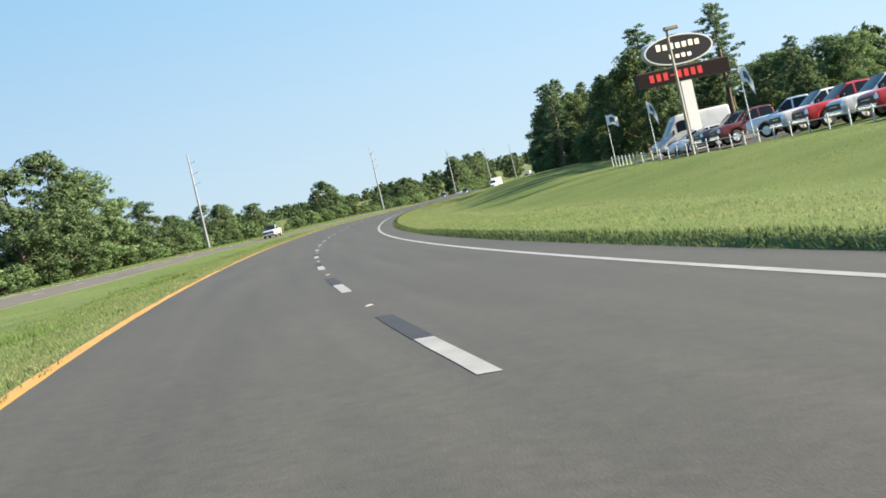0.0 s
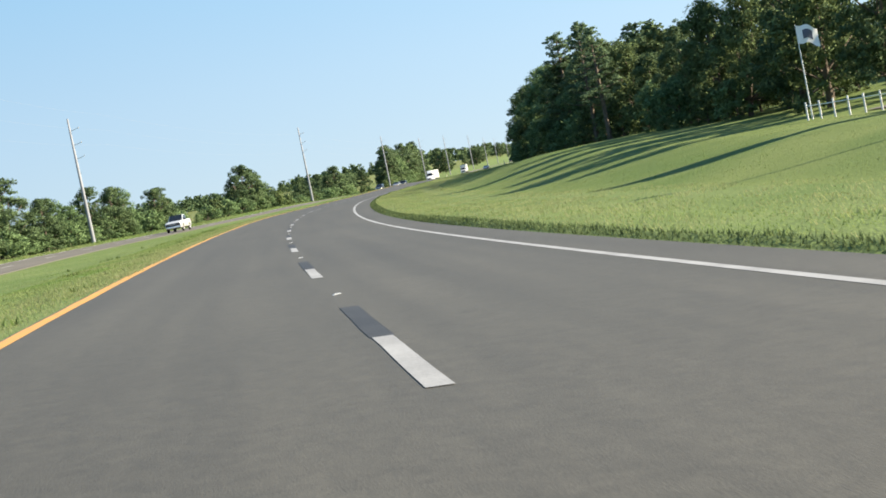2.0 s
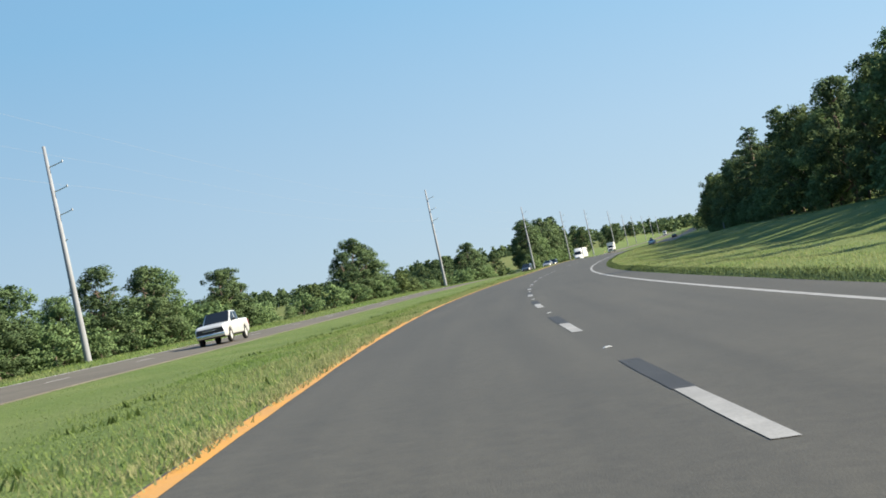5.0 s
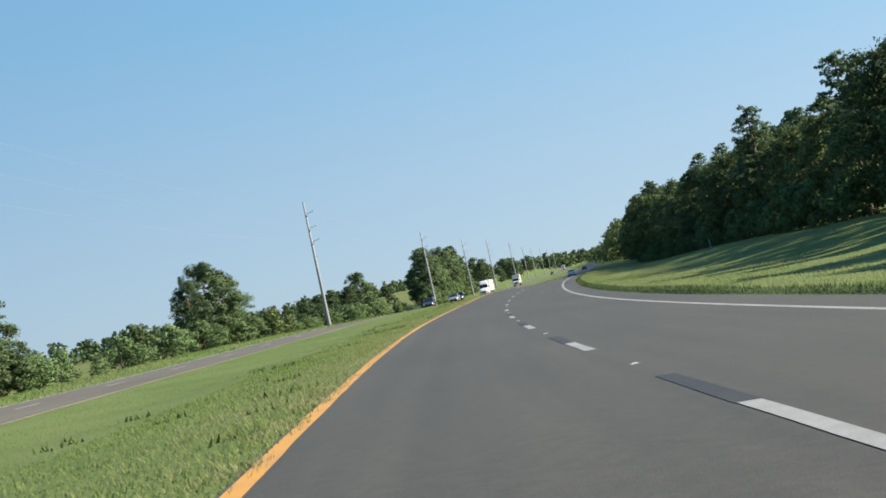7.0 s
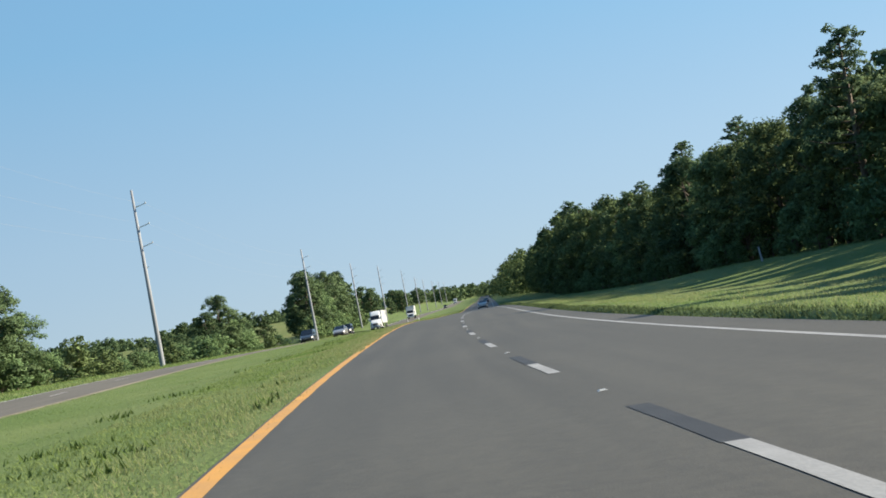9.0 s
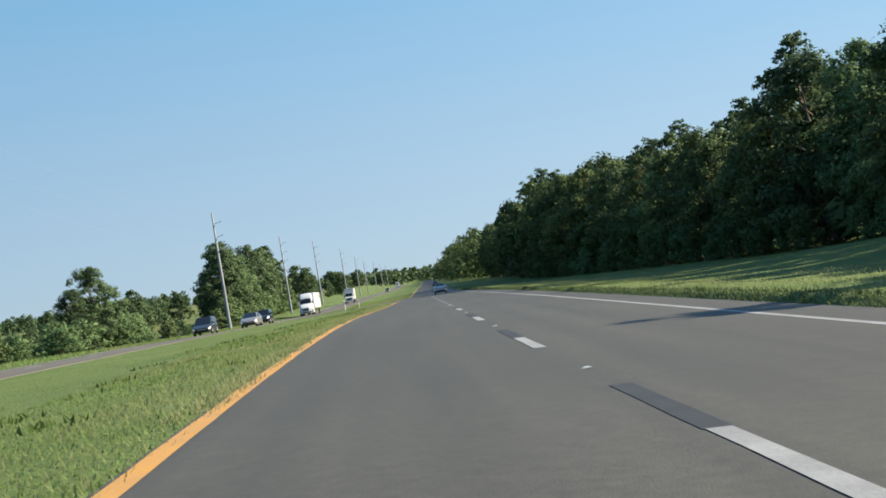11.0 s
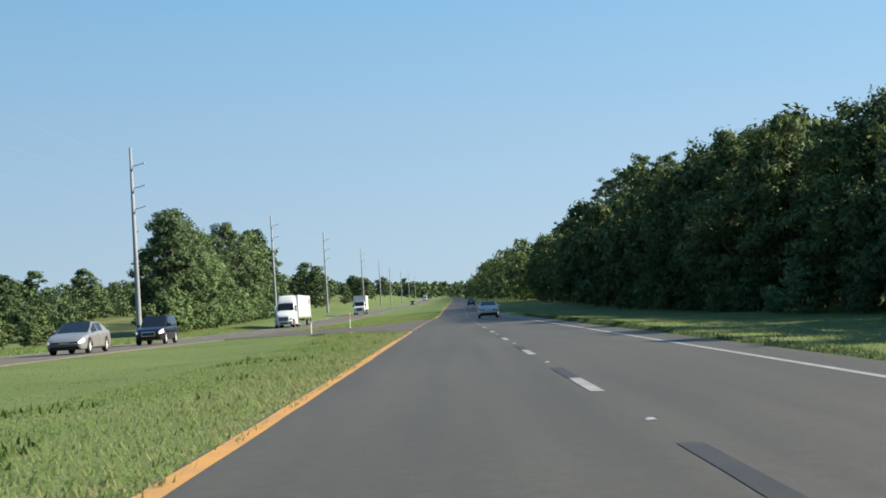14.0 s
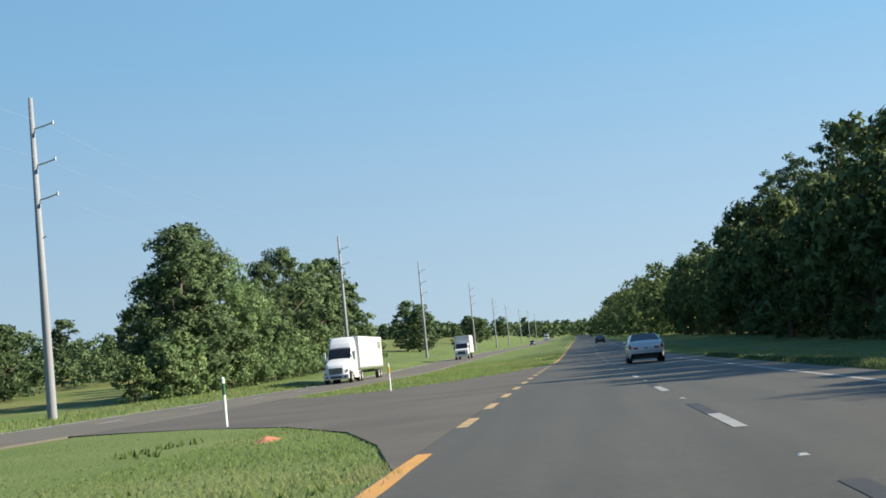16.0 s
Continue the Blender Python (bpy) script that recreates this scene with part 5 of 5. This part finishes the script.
RAIL = material("rail_paint", (0.6, 0.62, 0.63), 0.6, var=0.15, scale=4, fine=30, bump=0.1)
fence = tagged(new("rail_fence"), "low white post and cable rail along the lot", "fence")
POSTS = np.concatenate([np.arange(44, 94, 2.45), np.arange(94, 107, 1.5)])
prev = None
for s in POSTS:
    p = Vector(spot(s, 23.6))
    bm = bmesh.new()
    tube(bm, [p - Vector((0, 0, 0.2)), p + Vector((0, 0, 0.8))], [0.042, 0.04], 8)
    part("post", bm, RAIL, fence)
    if prev is not None:
        bm = bmesh.new()
        tube(bm, [prev + Vector((0, 0, 0.62)), p + Vector((0, 0, 0.62))], [0.022, 0.022], 5)
        part("rail", bm, RAIL, fence)
    prev = p

# pylon sign: an oval board, a lamp board below it, on one broad post
SIGN_WHITE = material("sign_white", (0.45, 0.46, 0.46), 0.5, var=0.06, scale=1.5, fine=12, bump=0.02)
SIGN_BLACK = simple("sign_black", (0.010, 0.012, 0.016), 0.7, spec=0.15)
SIGN_CREAM = simple("sign_cream", (0.75, 0.70, 0.55), 0.5)
LED_RED = simple("red_lamps", (0.32, 0.02, 0.02), 0.6, spec=0.2, emit=0.15)
sign = tagged(new("pylon_sign"), "oval black dealer sign over a red lamp board, white post", "sign")
SS0, SU0 = 92.5, 27.5
boxed("post", (-0.3, 0.3, -0.45, 0.45, -0.3, 5.3), SIGN_WHITE, sign, 0.03)
FRAME_GREY = simple("board_frame", (0.03, 0.027, 0.027), 0.6, spec=0.2)
BOARD_RED = simple("dark_red_face", (0.009, 0.005, 0.006), 0.8, spec=0.1)
board = boxed("lamp_board", (-0.32, 0.32, -3.7, 3.7, 5.05, 6.15), FRAME_GREY, sign, 0.03, "dark red lamp board with a grey frame")
boxed("board_face", (-0.335, -0.32, -3.62, 3.62, 5.11, 6.09), BOARD_RED, board)
for k, y in enumerate((2.6, 2.05, 1.5, 0.95, 0.4, -0.15, -0.7, -1.25)):
    boxed("lamp_bar", (-0.345, -0.336, y - 0.17, y + 0.17, 5.34, 5.88) if k != 3 else (-0.345, -0.336, y - 0.17, y + 0.17, 5.57, 5.66), LED_RED, board, 0, "red lamp block")


def oval(ry, rz, x0, x1, cz, n=40, cy=0.0):
    bm = bmesh.new()
    a = [bm.verts.new((x0, cy + ry * math.cos(6.2832 * k / n), cz + rz * math.sin(6.2832 * k / n))) for k in range(n)]
    b = [bm.verts.new((x1, cy + ry * math.cos(6.2832 * k / n), cz + rz * math.sin(6.2832 * k / n))) for k in range(n)]
    bm.faces.new(a)
    bm.faces.new(b[::-1])
    for k in range(n):
        bm.faces.new((a[k], b[k], b[(k + 1) % n], a[(k + 1) % n]))
    bmesh.ops.recalc_face_normals(bm, faces=bm.faces)
    return bm


ov = part("oval_board", oval(2.75, 1.08, -0.3, 0.3, 7.35), SIGN_WHITE, sign, "oval board with a white rim")
part("oval_face", oval(2.62, 0.98, -0.315, -0.29, 7.35), SIGN_BLACK, ov, "black oval face")
# the name is drawn as plain shapes
for y0, y1, z0, z1 in ((1.85, -1.75, 7.42, 7.85), (0.95, -0.95, 6.72, 7.02)):
    n = 7 if z0 > 7 else 4
    w = (y0 - y1) / n
    for k in range(n):
        yy = y0 - w * (k + 0.5)
        hh = (z1 - z0) / 2 * (1.35 if k == 0 else 0.9 + 0.2 * (k % 3 == 2))
        boxed("letter_shape", (-0.325, -0.312, yy - w * 0.33, yy + w * 0.33, (z0 + z1) / 2 - (z1 - z0) * 0.45, (z0 + z1) / 2 + hh), SIGN_CREAM, ov, 0.005)
sign.matrix_basis = pose(*spot(SS0, SU0), 0, 0, heading(SS0) + 90 + 12)

lamp = tagged(new("lot_lamp"), "grey lamp post with a boxy lamp head", "lamp post")
bm = bmesh.new()
tube(bm, [(0, 0, -0.2), (0, 0, 8.0)], [0.12, 0.08], 8)
LAMP_TAN = material("lamp_post_paint", (0.30, 0.27, 0.22), 0.6, var=0.12, scale=2.0, fine=20.0, bump=0.05)
part("post", bm, LAMP_TAN, lamp)
boxed("lamp_head", (-0.75, 0.15, -0.25, 0.25, 7.95, 8.2), LAMP_TAN, lamp, 0.05, "boxy floodlight head")
lamp.matrix_basis = pose(*spot(80.5, 23.95), 0, 0, heading(80) + 180)

FLAG_CLOTH = material("flag_cloth", (0.72, 0.73, 0.75), 0.8, var=0.15, scale=2.0, fine=20, bump=0.1)
FLAG_MARK = simple("flag_mark", (0.08, 0.09, 0.13), 0.8)


def flag(droop):
    """A thin pole with a cloth hanging in folds."""
    top = new("flag")
    bm = bmesh.new()
    tube(bm, [(0, 0, -0.2), (0.03, 0, 2.2), (0.08, 0, 4.3)], [0.035, 0.03, 0.02], 6)
    part("pole", bm, RAIL, top)
    n, m = 12, 9
    vs, fs = [], grid_faces(n, m)
    for i in range(n):
        for j in range(m):
            a, b = i / (n - 1), j / (m - 1)
            vs.append((0.05 + 0.10 * math.sin(a * 7 + b * 3) * a, -(1.1 * a) * (1 - droop * 0.55), 4.25 - 0.8 * b - droop * 1.1 * a * a - 0.05 * math.sin(a * 9)))
    cloth = put("cloth", vs, fs, FLAG_CLOTH, parent=top, smooth=True)
    for off in (0.006, -0.006):
        rows_i = [i for i in range(n) if 3 <= i <= 8]
        mv = [(vs[i * m + j][0] + off, vs[i * m + j][1], vs[i * m + j][2]) for i in rows_i for j in range(2, 7)]
        put("mark", mv, grid_faces(len(rows_i), 5), FLAG_MARK, parent=cloth)
    return top


for s, u, dr in ((106.2, 23.9, 0.3), (90.5, 24.0, 0.9), (68.0, 24.0, 0.85)):
    f = flag(dr)
    f.matrix_basis = pose(*spot(s, u), 0, 0, heading(s) + 78)
    tagged(f, "white dealer flag on a thin leaning pole", "flag", "flags along the lot")

# ---- median opening, markers and small things ----
rows = []
for (u, a), (_, b) in zip(NEAR_EDGE, FAR_EDGE):
    s = np.linspace(a, b, 24)
    f = (u + 3.85) / (-17.0 + 3.85)
    h0 = -u * np.interp(s, STEP, ROAD_B)
    h0 = 3.85 * np.interp(s, STEP, ROAD_B)
    h1 = rel_height(s, np.full_like(s, -17.0))
    drop = np.zeros(26)
    drop[[0, -1]] = -0.25
    s2 = np.concatenate([[s[0] - 0.05], s, [s[-1] + 0.05]])
    h0, h1 = np.interp(s2, s, h0), np.interp(s2, s, h1)
    rows.append(spot(s2, np.full_like(s2, u), h0 * (1 - f) + h1 * f + 0.004 + 0.008 * min(1, f * 4) + drop))
put("median_opening", np.stack(rows, 0).reshape(-1, 3), grid_faces(len(rows), 26), OPENING, "patched asphalt opening through the grass median", "pavement", "structure")

POST_WHITE = material("marker_white", (0.72, 0.73, 0.70), 0.6, var=0.12, scale=6, fine=40, bump=0.05)
POST_GREEN = simple("marker_green", (0.02, 0.09, 0.05), 0.5)
POST_AMBER = simple("marker_amber", (0.55, 0.30, 0.05), 0.5)


def marker(head):
    top = new("marker_post")
    bm = bmesh.new()
    tube(bm, [(0, 0, -0.2), (0.015, 0, 1.18), (0.016, 0, 1.21)], [0.038, 0.038, 0.024], 10)
    part("post", bm, POST_WHITE, top)
    bm = bmesh.new()
    tube(bm, [(0.011, 0, 0.78), (0.014, 0, 1.06)], [0.042, 0.042], 10)
    part("sleeve", bm, head, top)
    return top


for (s, u), head, label in (((430.0, -10.35), POST_GREEN, "white marker post with a dark green sleeve"), ((455.0, -9.9), POST_AMBER, "white marker post with an amber band")):
    mk = marker(head)
    mk.matrix_basis = pose(*spot(s, u), 3, 0, heading(s))
    tagged(mk, label, "marker post", "marker posts")
DIRT = material("bare_red_earth", (0.30, 0.12, 0.06), 0.95, var=0.3, scale=4, fine=30, bump=0.5)
a = np.linspace(0, 6.2832, 18)[:-1]
ring = spot(421.0 + 0.6 * np.cos(a) * (1 + 0.2 * np.sin(3 * a)), -7.2 + 0.2 * np.sin(a))
mid = spot(421.0, -7.2)
ring[:, 2] += 0.0
put("earth_patch", np.vstack([ring, mid + [0, 0, 0.09]]), [(k, (k + 1) % 17, 17) for k in range(17)], DIRT, "small patch of bare orange earth in the grass", "earth")

stake = tagged(new("stake"), "pale leaning post stub at the wood's edge", "post")
bm = bmesh.new()
tube(bm, [(0, 0, -0.2), (0.35, 0, 0.85)], [0.07, 0.06], 8)
part("post", bm, CONCRETE_POLE, stake)
stake.matrix_basis = pose(*spot(302.5, 18.3), 0, 0, heading(300) + 90)

# raised lane markers
CERAMIC = material("marker_ceramic", (0.36, 0.365, 0.35), 0.35, var=0.1, scale=20, fine=80, bump=0.05)


def stud():
    bm = bmesh.new()
    vs = [bm.verts.new(c) for c in ((-0.055, -0.06, 0), (0.055, -0.06, 0), (0.055, 0.06, 0), (-0.055, 0.06, 0), (-0.03, -0.045, 0.013), (0.03, -0.045, 0.013), (0.03, 0.045, 0.013), (-0.03, 0.045, 0.013))]
    for q in ((4, 5, 6, 7), (0, 1, 5, 4), (1, 2, 6, 5), (2, 3, 7, 6), (3, 0, 4, 7)):
        bm.faces.new([vs[i] for i in q])
    me = bpy.data.meshes.new("road_stud")
    bm.to_mesh(me)
    bm.free()
    me.materials.append(CERAMIC)
    return me


STUD = stud()
for k in range(45):
    s = PHASE + 8.35 + CYCLE * k
    ob = new("road_stud", STUD)
    ob.matrix_basis = pose(*paved(s, 0.02, 0.004), 0, 0, heading(s))
    tagged(ob, "raised pale reflective lane stud on the asphalt", "road stud", "lane studs")

# ---- grass blades near the road, each strip one sheet of stuff ----
def blades(name, s0, s1, u0, u1, count, tall, wide, mat, label, seed, edge=0.0, clump=0.0):
    rng = np.random.default_rng(seed)
    s = s0 + (s1 - s0) * rng.random(count)
    u = u0 + (u1 - u0) * rng.random(count) ** (1.0 if not edge else edge)
    if clump:
        keep = np.array([noise.noise((a * 0.45, b * 0.6, seed)) for a, b in zip(s, u)]) > clump
        s, u = s[keep], u[keep]
    keep = ~in_opening(s, u)
    s, u = s[keep], u[keep]
    n = len(s)
    patch = np.array([noise.noise((a * 0.22, b * 0.35, 9.0)) for a, b in zip(s, u)])
    p = spot(s, u)
    p[:, 2] += bumps(p[:, :2], s, u) - 0.01
    h = tall * (0.55 + 0.7 * rng.random(n)) * (1 + 0.35 * patch)
    a = rng.random(n) * 6.2832
    side = np.stack([np.cos(a), np.sin(a), 0 * a], 1) * (wide * (0.6 + 0.8 * rng.random(n)))[:, None]
    bend = np.stack([-np.sin(a), np.cos(a), 0 * a], 1) * (h * (0.35 + 0.75 * rng.random(n)))[:, None] * np.where(rng.random(n) < 0.5, -1, 1)[:, None]
    up = np.stack([0 * h, 0 * h, h], 1)
    v = np.stack([p - side, p + side, p + up + bend], 1).reshape(-1, 3)
    me = bpy.data.meshes.new(name)
    f = np.arange(3 * n).reshape(-1, 3)
    me.vertices.add(len(v))
    me.vertices.foreach_set("co", v.ravel())
    me.loops.add(f.size)
    me.loops.foreach_set("vertex_index", f.ravel())
    me.polygons.add(len(f))
    me.polygons.foreach_set("loop_start", np.arange(0, f.size, 3))
    me.update(calc_edges=True)
    me.materials.append(mat)
    return tagged(new(name, me), label, "grass", "", "stuff")


BLADE_BANK = leaf_material("bank_blade", (0.06347, 0.1156, 0.02267), (0.1496, 0.2119, 0.05666), 0.5, dry=(0.2127, 0.2242, 0.1092))
blades("median_grass", 4, 437, -8.2, -3.74, 240000, 0.055, 0.011, BLADE, "lush green uncut grass on the median", 41, 1.0)
blades("median_grass", 4, 440, -16.6, -8.0, 80000, 0.03, 0.018, BLADE, "shorter green grass towards the far carriageway", 42)
blades("median_edge_grass", 4, 413, -5.6, -3.66, 56000, 0.09, 0.007, BLADE_SEED, "pale dry seeding grass along the road edge", 43, 1.0, 0.0)
blades("verge_grass", 6, 560, 5.0, 9.5, 120000, 0.055, 0.012, BLADE, "thick green verge grass", 44)
# Darker blades at the road edge: the fringe's shade is put into their colour
SHADE_FRINGE = leaf_material("shade_dark_fringe", (0.03528, 0.05927, 0.02478), (0.0924, 0.1235, 0.05154), 0.3)
blades("verge_grass", 6, 470, 4.86, 5.3, 44000, 0.10, 0.012, SHADE_FRINGE, "taller verge grass fringe, blades darkened to stand for shade", 45)
blades("verge_seed_grass", 6, 470, 5.3, 11.5, 90000, 0.095, 0.008, BLADE_SEED, "pale seeding grass over the verge", 46, 1.0, -0.1)
blades("bank_grass", 30, 430, 10.2, 23.0, 110000, 0.035, 0.015, BLADE_BANK, "green grass on the bank below the trees", 47)
blades("far_verge_grass", 60, 520, -34.5, -24.9, 44000, 0.2, 0.03, BLADE, "rough grass strip under the power line", 48)
blades("opening_grass", 455, 560, -16.4, -4.0, 36000, 0.12, 0.02, BLADE, "green grass on the median past the opening", 49, 1.0)
WEED = leaf_material("weed_leaf", (0.0336, 0.05927, 0.01586), (0.084, 0.1235, 0.03271), 0.25)
blades("median_weeds", 4, 436, -9.5, -4.2, 60000, 0.12, 0.028, WEED, "dark broad-leaved weeds in patches on the median", 61, 1.0, 0.42)
blades("roadside_straw", 4, 413, -4.2, -3.62, 60000, 0.07, 0.010, BLADE_SEED, "dry straw grass creeping over the yellow line", 62, 1.0, -0.1)
TUFT = leaf_material("tuft_blade", (0.09371, 0.1673, 0.03338), (0.2061, 0.2953, 0.09531), 0.5, dry=(0.2313, 0.2438, 0.1187))
blades("median_tufts", 20, 436, -8.5, -4.0, 60000, 0.13, 0.010, TUFT, "taller bright tufts standing in the median grass", 63, 1.0, 0.36)
